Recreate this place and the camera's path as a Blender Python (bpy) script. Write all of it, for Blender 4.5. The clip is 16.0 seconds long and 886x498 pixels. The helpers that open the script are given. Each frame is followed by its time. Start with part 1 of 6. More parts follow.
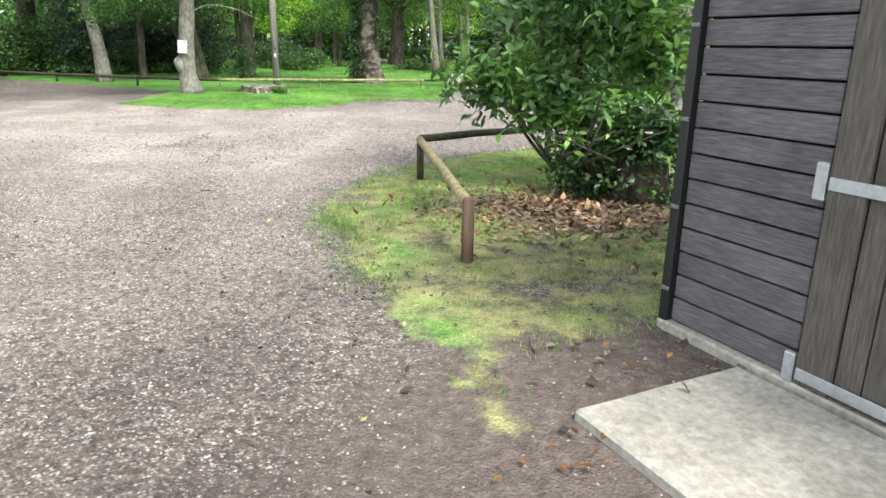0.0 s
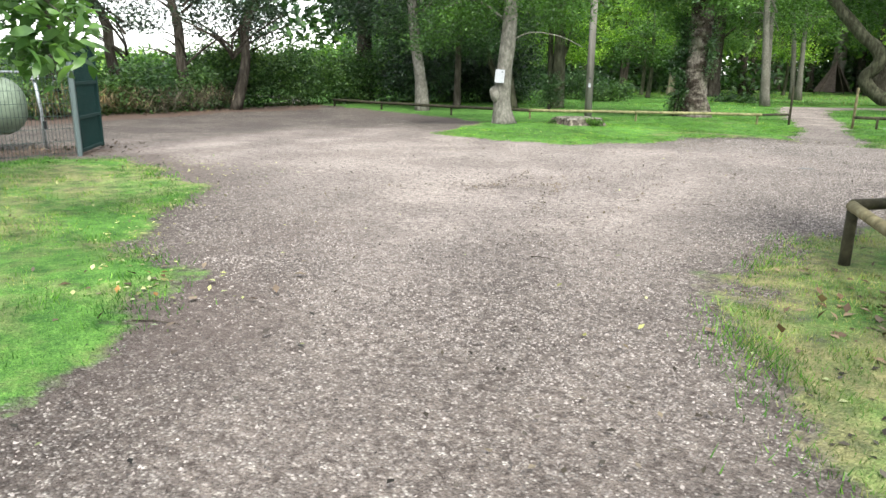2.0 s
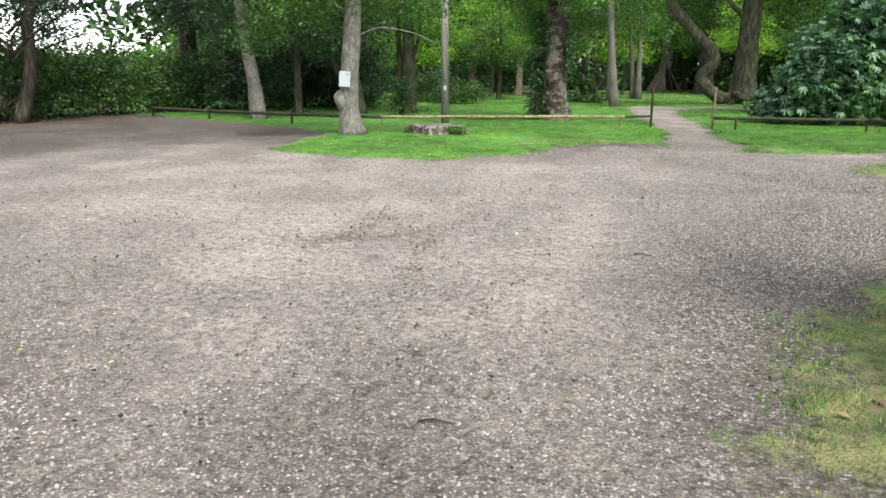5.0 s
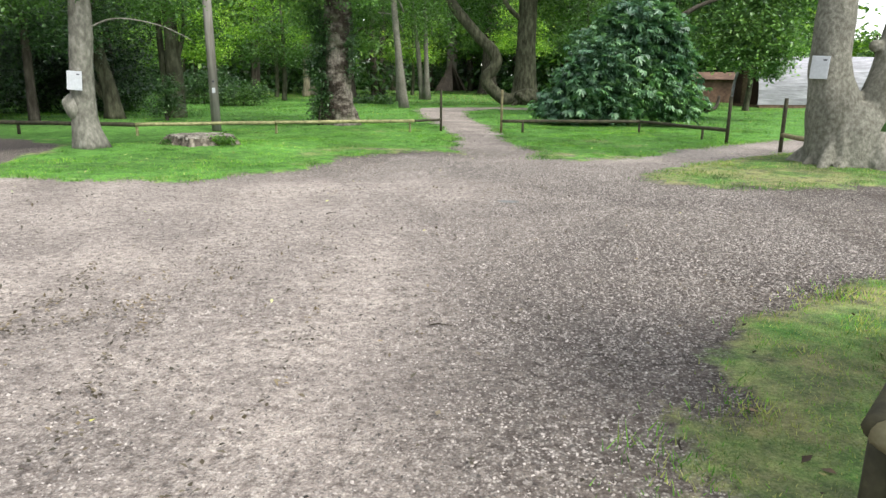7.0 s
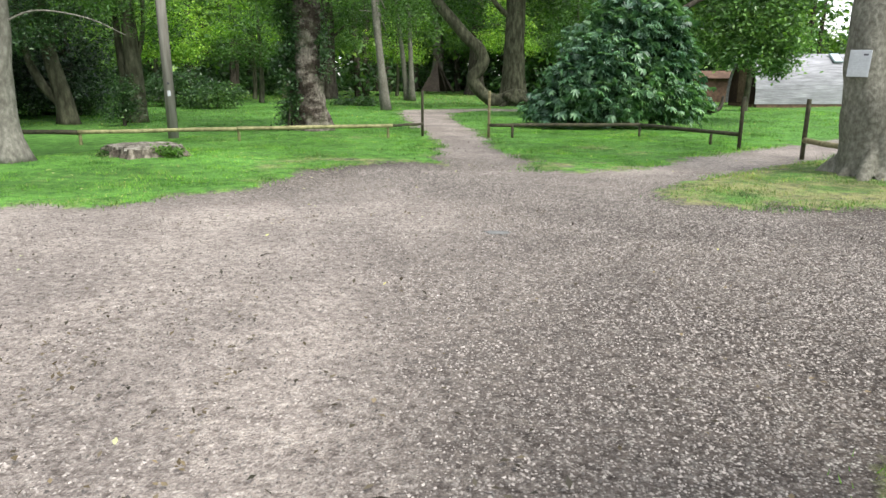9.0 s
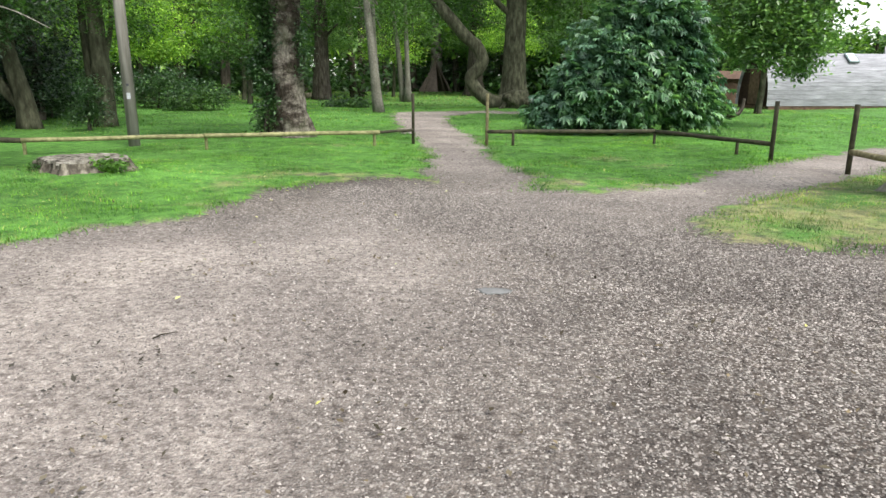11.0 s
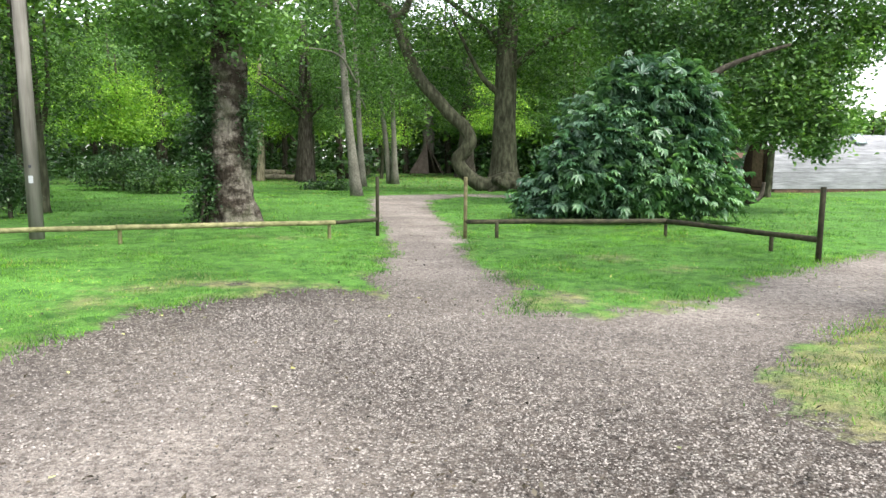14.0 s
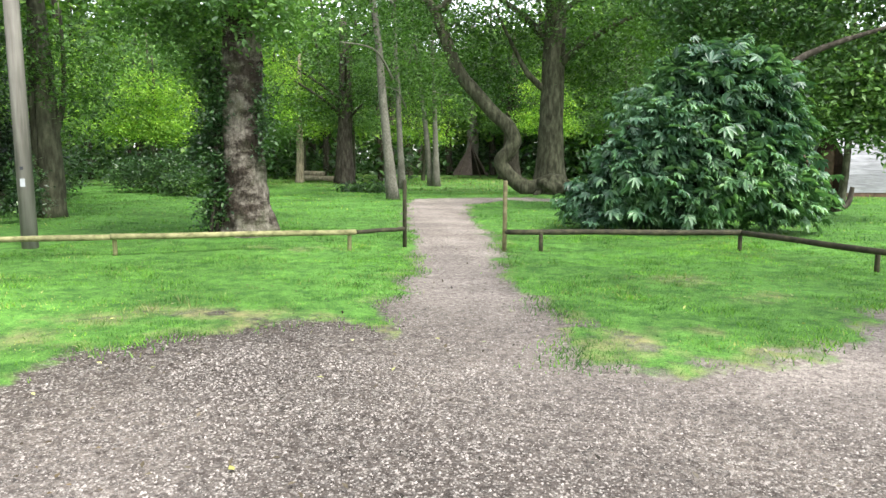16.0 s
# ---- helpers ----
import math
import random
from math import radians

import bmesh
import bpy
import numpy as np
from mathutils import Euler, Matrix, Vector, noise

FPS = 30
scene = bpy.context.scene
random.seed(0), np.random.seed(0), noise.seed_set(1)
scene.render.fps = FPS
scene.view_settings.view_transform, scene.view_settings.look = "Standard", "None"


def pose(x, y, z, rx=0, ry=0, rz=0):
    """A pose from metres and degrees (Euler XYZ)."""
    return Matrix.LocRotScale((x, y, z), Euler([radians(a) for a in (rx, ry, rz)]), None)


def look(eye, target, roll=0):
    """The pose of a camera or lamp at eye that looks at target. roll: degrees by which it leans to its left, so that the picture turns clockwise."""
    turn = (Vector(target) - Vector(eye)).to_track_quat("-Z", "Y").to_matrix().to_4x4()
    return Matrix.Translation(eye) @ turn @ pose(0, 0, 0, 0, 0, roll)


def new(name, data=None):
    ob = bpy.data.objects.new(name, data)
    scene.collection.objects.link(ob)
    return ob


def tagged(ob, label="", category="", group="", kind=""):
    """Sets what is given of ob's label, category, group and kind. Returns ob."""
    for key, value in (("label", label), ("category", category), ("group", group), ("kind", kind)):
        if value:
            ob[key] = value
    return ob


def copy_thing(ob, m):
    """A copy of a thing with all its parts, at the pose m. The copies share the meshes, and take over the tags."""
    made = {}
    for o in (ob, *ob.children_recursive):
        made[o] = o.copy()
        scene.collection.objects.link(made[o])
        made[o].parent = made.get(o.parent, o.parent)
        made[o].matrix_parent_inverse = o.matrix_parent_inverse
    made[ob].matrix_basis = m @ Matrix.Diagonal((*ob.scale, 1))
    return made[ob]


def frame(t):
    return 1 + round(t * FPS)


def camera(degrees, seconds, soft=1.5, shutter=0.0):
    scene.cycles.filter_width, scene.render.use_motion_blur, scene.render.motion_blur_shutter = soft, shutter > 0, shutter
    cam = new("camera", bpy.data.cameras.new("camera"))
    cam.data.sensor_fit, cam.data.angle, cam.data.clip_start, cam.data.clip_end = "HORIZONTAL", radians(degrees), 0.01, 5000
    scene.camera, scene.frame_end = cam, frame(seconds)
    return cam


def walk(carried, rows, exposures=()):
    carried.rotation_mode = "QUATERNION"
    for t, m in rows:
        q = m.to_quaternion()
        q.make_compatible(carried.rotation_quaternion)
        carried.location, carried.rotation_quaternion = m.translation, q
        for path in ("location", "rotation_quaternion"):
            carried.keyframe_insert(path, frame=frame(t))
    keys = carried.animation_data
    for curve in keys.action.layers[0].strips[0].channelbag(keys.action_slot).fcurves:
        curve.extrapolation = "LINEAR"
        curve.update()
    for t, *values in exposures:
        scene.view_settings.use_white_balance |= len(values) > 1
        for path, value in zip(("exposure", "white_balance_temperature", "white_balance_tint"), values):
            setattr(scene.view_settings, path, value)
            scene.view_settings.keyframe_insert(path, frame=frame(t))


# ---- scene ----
cam = camera(66.3, 16.0)

PATH = [
    (0, (2.196, -13.634, 1.477), (1.73, -11.775, 0.906), 1.0),
    (0.5, (1.861, -13.191, 1.457), (1.175, -11.39, 0.924), 0.8),
    (1, (1.441, -12.774, 1.413), (0.524, -11.07, 0.906), 0.7),
    (1.5, (1.11, -12.42, 1.417), (0.057, -10.795, 0.915), 0.8),
    (2, (0.725, -12.07, 1.393), (-0.468, -10.545, 0.894), 0.7),
    (2.5, (0.377, -11.705, 1.395), (-0.905, -10.253, 0.897), 0.5),
    (3, (0.017, -11.348, 1.392), (-1.309, -9.936, 0.892), 0.5),
    (3.5, (-0.281, -10.997, 1.414), (-1.632, -9.609, 0.914), 0.5),
    (4, (-0.472, -10.614, 1.406), (-1.772, -9.178, 0.909), 0.4),
    (4.5, (-0.619, -10.251, 1.406), (-1.624, -8.593, 0.915), 0.1),
    (5, (-0.693, -9.873, 1.407), (-1.532, -8.125, 0.916), 0.2),
    (5.2, (-0.712, -9.707, 1.406), (-1.539, -7.953, 0.914), 0.2),
    (7.3, (-0.95, -7.925, 1.466), (-1.209, -6.003, 0.977), 0.4),
    (7.5, (-0.944, -7.745, 1.455), (-1.204, -5.824, 0.966), 0.3),
    (8, (-0.961, -7.3, 1.48), (-1.221, -5.379, 0.99), 0.3),
    (8.5, (-1.031, -6.874, 1.469), (-1.291, -4.952, 0.979), 0.3),
    (9, (-1.047, -6.436, 1.46), (-1.308, -4.515, 0.972), 0.2),
    (9.2, (-1.048, -6.248, 1.474), (-1.313, -4.325, 0.991), -0.0),
    (11.5, (-1.168, -4.163, 1.491), (-1.428, -2.241, 1.001), 0.3),
    (12, (-1.192, -3.668, 1.491), (-1.45, -1.746, 1.002), 0.2),
    (12.5, (-1.191, -3.228, 1.516), (-1.449, -1.305, 1.028), 0.2),
    (13, (-1.144, -2.782, 1.517), (-1.401, -0.843, 1.098), 0.3),
    (13.5, (-1.109, -2.295, 1.484), (-1.368, -0.33, 1.214), 0.3),
    (14, (-1.003, -1.843, 1.467), (-1.261, 0.123, 1.207), 0.3),
    (14.5, (-0.982, -1.389, 1.472), (-1.239, 0.577, 1.213), 0.3),
    (15, (-1.023, -0.947, 1.477), (-1.281, 1.02, 1.22), 0.3),
    (15.5, (-1.041, -0.574, 1.484), (-1.337, 1.387, 1.227), 0.4),
    (16, (-1.064, -0.223, 1.465), (-1.453, 1.722, 1.208), 0.3),
]
walk(cam, [(t, look(eye, target, roll)) for t, eye, target, roll in PATH],
     exposures=[(0, 2.06), (1, 1.95), (2.5, 1.73), (5, 1.6), (7.5, 1.62), (9, 1.61), (11.5, 1.62), (13, 1.76), (14.5, 1.9), (16, 2.0)])

# ---- world, sun, exposure ----
world = bpy.data.worlds.new("overcast_sky")
scene.world = world
world.use_nodes = True
wn = world.node_tree
sky = wn.nodes.new("ShaderNodeTexSky")
sky.sky_type = "NISHITA"
sky.sun_disc = False
sky.sun_elevation = radians(52)
sky.sun_rotation = radians(131)
sky.air_density, sky.dust_density, sky.ozone_density = 1.0, 0.7, 1.0
pale = wn.nodes.new("ShaderNodeHueSaturation")
pale.inputs["Saturation"].default_value = 0.25
wn.links.new(sky.outputs[0], pale.inputs["Color"])
wn.links.new(pale.outputs[0], wn.nodes["Background"].inputs["Color"])
wn.nodes["Background"].inputs["Strength"].default_value = 0.15
sun = new("sun", bpy.data.lights.new("sun", "SUN"))
sun.data.energy, sun.data.angle, sun.data.color = 1.5, radians(18), (1.0, 0.96, 0.9)
sun.matrix_world = look((0, 0, 30), (-14.0, 12.0, 3.0))


# ---- materials ----
def material(name, rough=0.8, spec=0.3):
    m = bpy.data.materials.new(name)
    m.use_nodes = True
    b = m.node_tree.nodes["Principled BSDF"]
    b.inputs["Roughness"].default_value = rough
    b.inputs["Specular IOR Level"].default_value = spec
    return m, m.node_tree, b


def nnode(nt, kind, **values):
    n = nt.nodes.new(kind)
    for key, value in values.items():
        n.inputs[key.replace("_", " ")].default_value = value
    return n


def ramp(nt, source, stops):
    r = nt.nodes.new("ShaderNodeValToRGB")
    while len(r.color_ramp.elements) < len(stops):
        r.color_ramp.elements.new(0.5)
    for e, (pos, col) in zip(r.color_ramp.elements, stops):
        e.position = pos
        e.color = (*col, 1) if len(col) == 3 else (col[0],) * 3 + (1,)
    nt.links.new(source, r.inputs[0])
    return r.outputs[0]


def mixed(nt, fac, a, b, how="MIX"):
    n = nt.nodes.new("ShaderNodeMix")
    n.data_type, n.blend_type = "RGBA", how
    for sock, v in ((n.inputs[0], fac), (n.inputs[6], a), (n.inputs[7], b)):
        if isinstance(v, (int, float)):
            sock.default_value = v
        elif isinstance(v, tuple):
            sock.default_value = (*v, 1)
        else:
            nt.links.new(v, sock)
    return n.outputs[2]


def noise_tex(nt, scale, detail=4.0, stretch=(1, 1, 1), rough=0.55, coords="Object"):
    tc = nt.nodes.new("ShaderNodeTexCoord")
    mp = nt.nodes.new("ShaderNodeMapping")
    mp.inputs["Scale"].default_value = stretch
    if coords == "Each":
        info = nt.nodes.new("ShaderNodeObjectInfo")
        off = nt.nodes.new("ShaderNodeVectorMath")
        off.operation = "MULTIPLY_ADD"
        nt.links.new(info.outputs["Random"], off.inputs[0])
        off.inputs[1].default_value = (37.0, 53.0, 71.0)
        nt.links.new(tc.outputs["Object"], off.inputs[2])
        nt.links.new(off.outputs[0], mp.inputs[0])
    else:
        nt.links.new(tc.outputs[coords], mp.inputs[0])
    n = nnode(nt, "ShaderNodeTexNoise", Scale=scale, Detail=detail, Roughness=rough)
    nt.links.new(mp.outputs[0], n.inputs["Vector"])
    return n.outputs["Fac"]


def bumped(nt, b, height, strength=0.5, distance=0.01):
    n = nnode(nt, "ShaderNodeBump", Strength=strength, Distance=distance)
    nt.links.new(height, n.inputs["Height"])
    nt.links.new(n.outputs[0], b.inputs["Normal"])


def speckled(name, stops, scale, rough=0.85, spec=0.25, stretch=(1, 1, 1), big=1.5, bump=0.5, distance=0.01, island=0.0, coords="Object"):
    """Two scales of noise over a colour ramp, with relief."""
    m, nt, b = material(name, rough, spec)
    fine = noise_tex(nt, scale, 6, stretch, 0.6, coords)
    coarse = noise_tex(nt, big, 3, (1, 1, 1), 0.5, coords)
    col = ramp(nt, fine, stops)
    shade = ramp(nt, coarse, [(0.3, (0.72,)), (0.7, (1.15,))])
    col = mixed(nt, 1.0, col, shade, "MULTIPLY")
    if island:
        g = nt.nodes.new("ShaderNodeNewGeometry")
        col = mixed(nt, 1.0, col, ramp(nt, g.outputs["Random Per Island"], [(0, (1 - island,)), (1, (1 + island,))]), "MULTIPLY")
    nt.links.new(col, b.inputs["Base Color"])
    bumped(nt, b, fine, bump, distance)
    return m


def leafy(name, dark, mid, light, rough=0.45, spec=0.4, passing=0.35):
    """Leaves: each its own shade, a soft large-scale change with sunlit and shaded clumps painted in, light passing
    through.
    """
    m, nt, b = material(name, rough, spec)
    g = nt.nodes.new("ShaderNodeNewGeometry")
    col = ramp(nt, g.outputs["Random Per Island"], [(0, dark), (0.5, mid), (1, light)])
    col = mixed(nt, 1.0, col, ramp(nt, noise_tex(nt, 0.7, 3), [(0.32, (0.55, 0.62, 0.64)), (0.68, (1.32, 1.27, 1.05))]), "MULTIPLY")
    # clump-sized noise colours some sprays as sunlit, others as shaded
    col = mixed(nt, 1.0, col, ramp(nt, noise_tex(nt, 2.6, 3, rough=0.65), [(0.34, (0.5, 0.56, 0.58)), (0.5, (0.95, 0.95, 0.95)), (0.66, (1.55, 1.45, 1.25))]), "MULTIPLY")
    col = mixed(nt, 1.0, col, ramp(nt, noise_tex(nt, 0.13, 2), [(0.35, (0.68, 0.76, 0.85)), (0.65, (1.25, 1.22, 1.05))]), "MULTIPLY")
    nt.links.new(col, b.inputs["Base Color"])
    tr = nt.nodes.new("ShaderNodeBsdfTranslucent")
    nt.links.new(mixed(nt, 1.0, col, (1.1, 1.25, 0.5), "MULTIPLY"), tr.inputs["Color"])
    mx = nt.nodes.new("ShaderNodeMixShader")
    mx.inputs[0].default_value = passing
    nt.links.new(b.outputs[0], mx.inputs[1])
    nt.links.new(tr.outputs[0], mx.inputs[2])
    nt.links.new(mx.outputs[0], nt.nodes["Material Output"].inputs["Surface"])
    return m


def ground_material():
    """Gravel, bare earth, grass and leaf litter over one sheet, by the attributes of the sheet."""
    m, nt, b = material("ground_mixed", 0.9, 0.2)

    def attr(name):
        a = nt.nodes.new("ShaderNodeAttribute")
        a.attribute_name = name
        return a.outputs["Fac"]

    tc = nt.nodes.new("ShaderNodeTexCoord")
    vor = nnode(nt, "ShaderNodeTexVoronoi", Scale=72.0, Randomness=1.0)
    nt.links.new(tc.outputs["Object"], vor.inputs["Vector"])
    sep = nt.nodes.new("ShaderNodeSeparateColor")
    nt.links.new(vor.outputs["Color"], sep.inputs[0])
    stone = ramp(nt, sep.outputs[0], [(0.0, (0.032, 0.024, 0.02)), (0.35, (0.09, 0.073, 0.065)), (0.66, (0.2, 0.176, 0.166)), (0.84, (0.45, 0.415, 0.39)), (1.0, (0.72, 0.68, 0.64))])
    gap = ramp(nt, vor.outputs["Distance"], [(0.2, (1.15,)), (0.6, (0.4,))])
    stone = mixed(nt, 1.0, stone, gap, "MULTIPLY")
    earth = ramp(nt, noise_tex(nt, 35, 8, rough=0.7), [(0.3, (0.048, 0.037, 0.032)), (0.5, (0.1, 0.08, 0.07)), (0.7, (0.2, 0.17, 0.15))])
    dust = ramp(nt, noise_tex(nt, 50, 8, rough=0.75), [(0.3, (0.165, 0.138, 0.13)), (0.5, (0.325, 0.279, 0.26)), (0.7, (0.55, 0.5, 0.472))])
    patch = ramp(nt, noise_tex(nt, 0.55, 5, rough=0.6), [(0.42, (0,)), (0.6, (1,))])
    gravel = mixed(nt, ramp(nt, noise_tex(nt, 9, 4), [(0.35, (0.25,)), (0.65, (0.85,))]), earth, stone)
    gravel = mixed(nt, attr("dust"), gravel, dust)
    gravel = mixed(nt, 1.0, gravel, ramp(nt, noise_tex(nt, 16, 6, rough=0.75), [(0.36, (0.5, 0.48, 0.47)), (0.5, (1.0,)), (0.66, (1.4, 1.41, 1.39))]), "MULTIPLY")
    gravel = mixed(nt, 1.0, gravel, ramp(nt, noise_tex(nt, 4.2, 6, (1, 1.4, 1), 0.7), [(0.36, (0.84, 0.83, 0.83)), (0.5, (1.0,)), (0.64, (1.12, 1.12, 1.11))]), "MULTIPLY")
    gravel = mixed(nt, 1.0, gravel, ramp(nt, patch, [(0, (0.8, 0.79, 0.79)), (1, (1.14, 1.13, 1.12))]), "MULTIPLY")
    soil = ramp(nt, noise_tex(nt, 14, 8, rough=0.7), [(0.3, (0.08, 0.062, 0.052)), (0.55, (0.15, 0.122, 0.106)), (0.75, (0.25, 0.215, 0.19))])
    gravel = mixed(nt, 1.0, gravel, (0.985, 1.0, 0.955), "MULTIPLY")
    gravel = mixed(nt, attr("soil"), gravel, soil)
    blade = noise_tex(nt, 60, 6, (1, 1, 1), 0.8)
    lush = ramp(nt, blade, [(0.3, (0.028, 0.086, 0.017)), (0.5, (0.084, 0.225, 0.04)), (0.7, (0.195, 0.385, 0.082))])
    dry = ramp(nt, blade, [(0.3, (0.105, 0.12, 0.05)), (0.5, (0.21, 0.225, 0.1)), (0.72, (0.36, 0.35, 0.205))])
    def ragged(name, scale, amp, lo, hi):
        n = nt.nodes.new("ShaderNodeMath")
        n.operation = "MULTIPLY_ADD"
        nt.links.new(noise_tex(nt, scale, 7, rough=0.68), n.inputs[0])
        n.inputs[1].default_value = amp
        o = nt.nodes.new("ShaderNodeMath")
        o.operation = "SUBTRACT"
        nt.links.new(attr(name), o.inputs[0])
        o.inputs[1].default_value = amp / 2
        nt.links.new(o.outputs[0], n.inputs[2])
        return ramp(nt, n.outputs[0], [(lo, (0,)), (hi, (1,))])

    turf = mixed(nt, ragged("dry", 1.6, 2.2, 0.2, 0.75), lush, dry)
    turf = mixed(nt, 1.0, turf, ramp(nt, noise_tex(nt, 0.35, 4), [(0.3, (0.62,)), (0.7, (1.3,))]), "MULTIPLY")
    # tuft-sized mottling: bright tips and the shade between them, painted as colour
    turf = mixed(nt, 1.0, turf, ramp(nt, noise_tex(nt, 4.0, 6, rough=0.75), [(0.35, (0.45, 0.52, 0.52)), (0.65, (1.55, 1.4, 1.35))]), "MULTIPLY")
    col = mixed(nt, ragged("grass", 4.0, 1.1, 0.4, 0.62), gravel, turf)
    litter = ramp(nt, noise_tex(nt, 22, 7, rough=0.75), [(0.3, (0.05, 0.035, 0.028)), (0.5, (0.12, 0.084, 0.067)), (0.7, (0.235, 0.178, 0.145))])
    col = mixed(nt, ragged("litter", 3.0, 0.9, 0.4, 0.65), col, litter)
    nt.links.new(col, b.inputs["Base Color"])
    hgt = nt.nodes.new("ShaderNodeMath")
    hgt.operation = "SUBTRACT"
    nt.links.new(noise_tex(nt, 70, 6, rough=0.7), hgt.inputs[0])
    nt.links.new(vor.outputs["Distance"], hgt.inputs[1])
    bumped(nt, b, hgt.outputs[0], 0.9, 0.018)
    return m


def banded_bark():
    """Pale grey bark ringed by ragged dark burr bands, with green algae in patches."""
    m, nt, b = material("bark_banded_burrs", 0.95, 0.1)
    fine = noise_tex(nt, 16, 7, (1, 1, 0.5), 0.7)
    ring = noise_tex(nt, 1.0, 6, (1.6, 1.6, 2.6), 0.7)
    col = ramp(nt, fine, [(0.3, (0.06, 0.051, 0.041)), (0.52, (0.165, 0.146, 0.12)), (0.72, (0.3, 0.275, 0.235))])
    col = mixed(nt, ramp(nt, ring, [(0.46, (1,)), (0.56, (0,))]), col, ramp(nt, fine, [(0.35, (0.014, 0.011, 0.008)), (0.7, (0.062, 0.05, 0.038))]))
    col = mixed(nt, ramp(nt, noise_tex(nt, 2.2, 4), [(0.52, (0,)), (0.7, (0.5,))]), col, (0.07, 0.085, 0.04))
    nt.links.new(col, b.inputs["Base Color"])
    hgt = nt.nodes.new("ShaderNodeMath")
    hgt.operation = "MULTIPLY_ADD"
    nt.links.new(ring, hgt.inputs[0])
    hgt.inputs[1].default_value = -2.0
    nt.links.new(fine, hgt.inputs[2])
    bumped(nt, b, hgt.outputs[0], 1.0, 0.05)
    return m


GROUND = ground_material()
BARK_GREY = speckled("bark_grey_smooth", [(0.3, (0.075, 0.07, 0.056)), (0.5, (0.125, 0.118, 0.097)), (0.72, (0.2, 0.19, 0.16))], 13, 0.9, 0.15, (1, 1, 0.45), 1.6, 0.6, 0.03)
BARK_BEECH = speckled("bark_beech_grey_green", [(0.3, (0.085, 0.082, 0.062)), (0.5, (0.145, 0.14, 0.112)), (0.7, (0.225, 0.218, 0.182))], 19, 0.9, 0.15, (1, 1, 0.7), 1.3, 0.8, 0.025)
BARK_BROWN = speckled("bark_brown_rough", [(0.3, (0.018, 0.015, 0.011)), (0.5, (0.054, 0.047, 0.036)), (0.72, (0.12, 0.107, 0.085))], 9, 0.95, 0.1, (1, 1, 0.25), 1.5, 1.0, 0.05)
BARK_BANDED = banded_bark()
BARK_GREEN = speckled("bark_algae_green", [(0.3, (0.02, 0.02, 0.013)), (0.5, (0.058, 0.06, 0.037)), (0.7, (0.12, 0.12, 0.08))], 8, 0.9, 0.1, (1, 1, 0.3), 1.2, 0.7, 0.03)
WOOD_POLE = speckled("weathered_pole_wood", [(0.3, (0.12, 0.11, 0.096)), (0.55, (0.21, 0.196, 0.172)), (0.8, (0.31, 0.29, 0.262))], 12, 0.85, 0.2, (1, 1, 0.06), 1.0, 0.4, 0.01)
WOOD_RAIL = speckled("pale_yellow_rail_wood", [(0.3, (0.11, 0.107, 0.05)), (0.55, (0.235, 0.224, 0.108)), (0.8, (0.36, 0.34, 0.19))], 10, 0.8, 0.2, (1, 1, 1), 1.5, 0.4, 0.006)
WOOD_DARK = speckled("dark_stained_rail_wood", [(0.3, (0.018, 0.018, 0.011)), (0.55, (0.05, 0.046, 0.026)), (0.8, (0.11, 0.1, 0.055))], 10, 0.8, 0.25, (1, 1, 1), 1.5, 0.4, 0.006)
WOOD_MOSSY = speckled("mossy_rail_wood", [(0.3, (0.1, 0.085, 0.045)), (0.55, (0.21, 0.185, 0.1)), (0.8, (0.33, 0.31, 0.2))], 12, 0.85, 0.2, (1, 1, 1), 2.0, 0.5, 0.006)
WOOD_POST = speckled("brown_post_wood", [(0.3, (0.05, 0.031, 0.022)), (0.55, (0.115, 0.075, 0.053)), (0.8, (0.2, 0.142, 0.105))], 14, 0.85, 0.2, (1, 1, 0.1), 2.0, 0.5, 0.006)
STUMP_WOOD = speckled("grey_stump_wood", [(0.35, (0.02, 0.016, 0.012)), (0.5, (0.1, 0.088, 0.068)), (0.68, (0.32, 0.29, 0.23))], 7, 0.95, 0.1, (1, 1, 0.3), 3, 1.0, 0.03)
BARK_PALE = speckled("bark_pale_grey", [(0.3, (0.085, 0.082, 0.066)), (0.5, (0.155, 0.148, 0.122)), (0.7, (0.25, 0.24, 0.205))], 13, 0.9, 0.15, (1, 1, 0.6), 1.2, 0.6, 0.02)
CUT_GREY = speckled("grey_weathered_cut_wood", [(0.36, (0.03, 0.025, 0.02)), (0.5, (0.17, 0.155, 0.128)), (0.7, (0.34, 0.32, 0.275))], 9, 0.95, 0.1, (1, 1, 1), 3, 1.0, 0.02)
CUT_WOOD = speckled("cut_stump_wood", [(0.3, (0.16, 0.13, 0.09)), (0.55, (0.33, 0.28, 0.2)), (0.8, (0.5, 0.45, 0.36))], 14, 0.9, 0.1, (1, 1, 0.15), 3, 0.8, 0.02)

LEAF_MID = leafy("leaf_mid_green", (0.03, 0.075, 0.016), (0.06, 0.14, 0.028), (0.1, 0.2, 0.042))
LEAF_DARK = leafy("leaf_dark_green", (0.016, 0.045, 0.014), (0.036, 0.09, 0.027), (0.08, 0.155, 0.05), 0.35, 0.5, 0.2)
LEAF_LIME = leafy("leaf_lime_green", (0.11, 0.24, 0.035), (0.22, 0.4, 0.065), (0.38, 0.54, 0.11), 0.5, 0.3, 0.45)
# chestnut green with the sky's pale bluish reflection mixed into its colour
LEAF_CHESTNUT = leafy("leaf_green_sky_sheen", (0.045, 0.112, 0.066), (0.088, 0.19, 0.115), (0.165, 0.285, 0.195), 0.38, 0.55, 0.32)
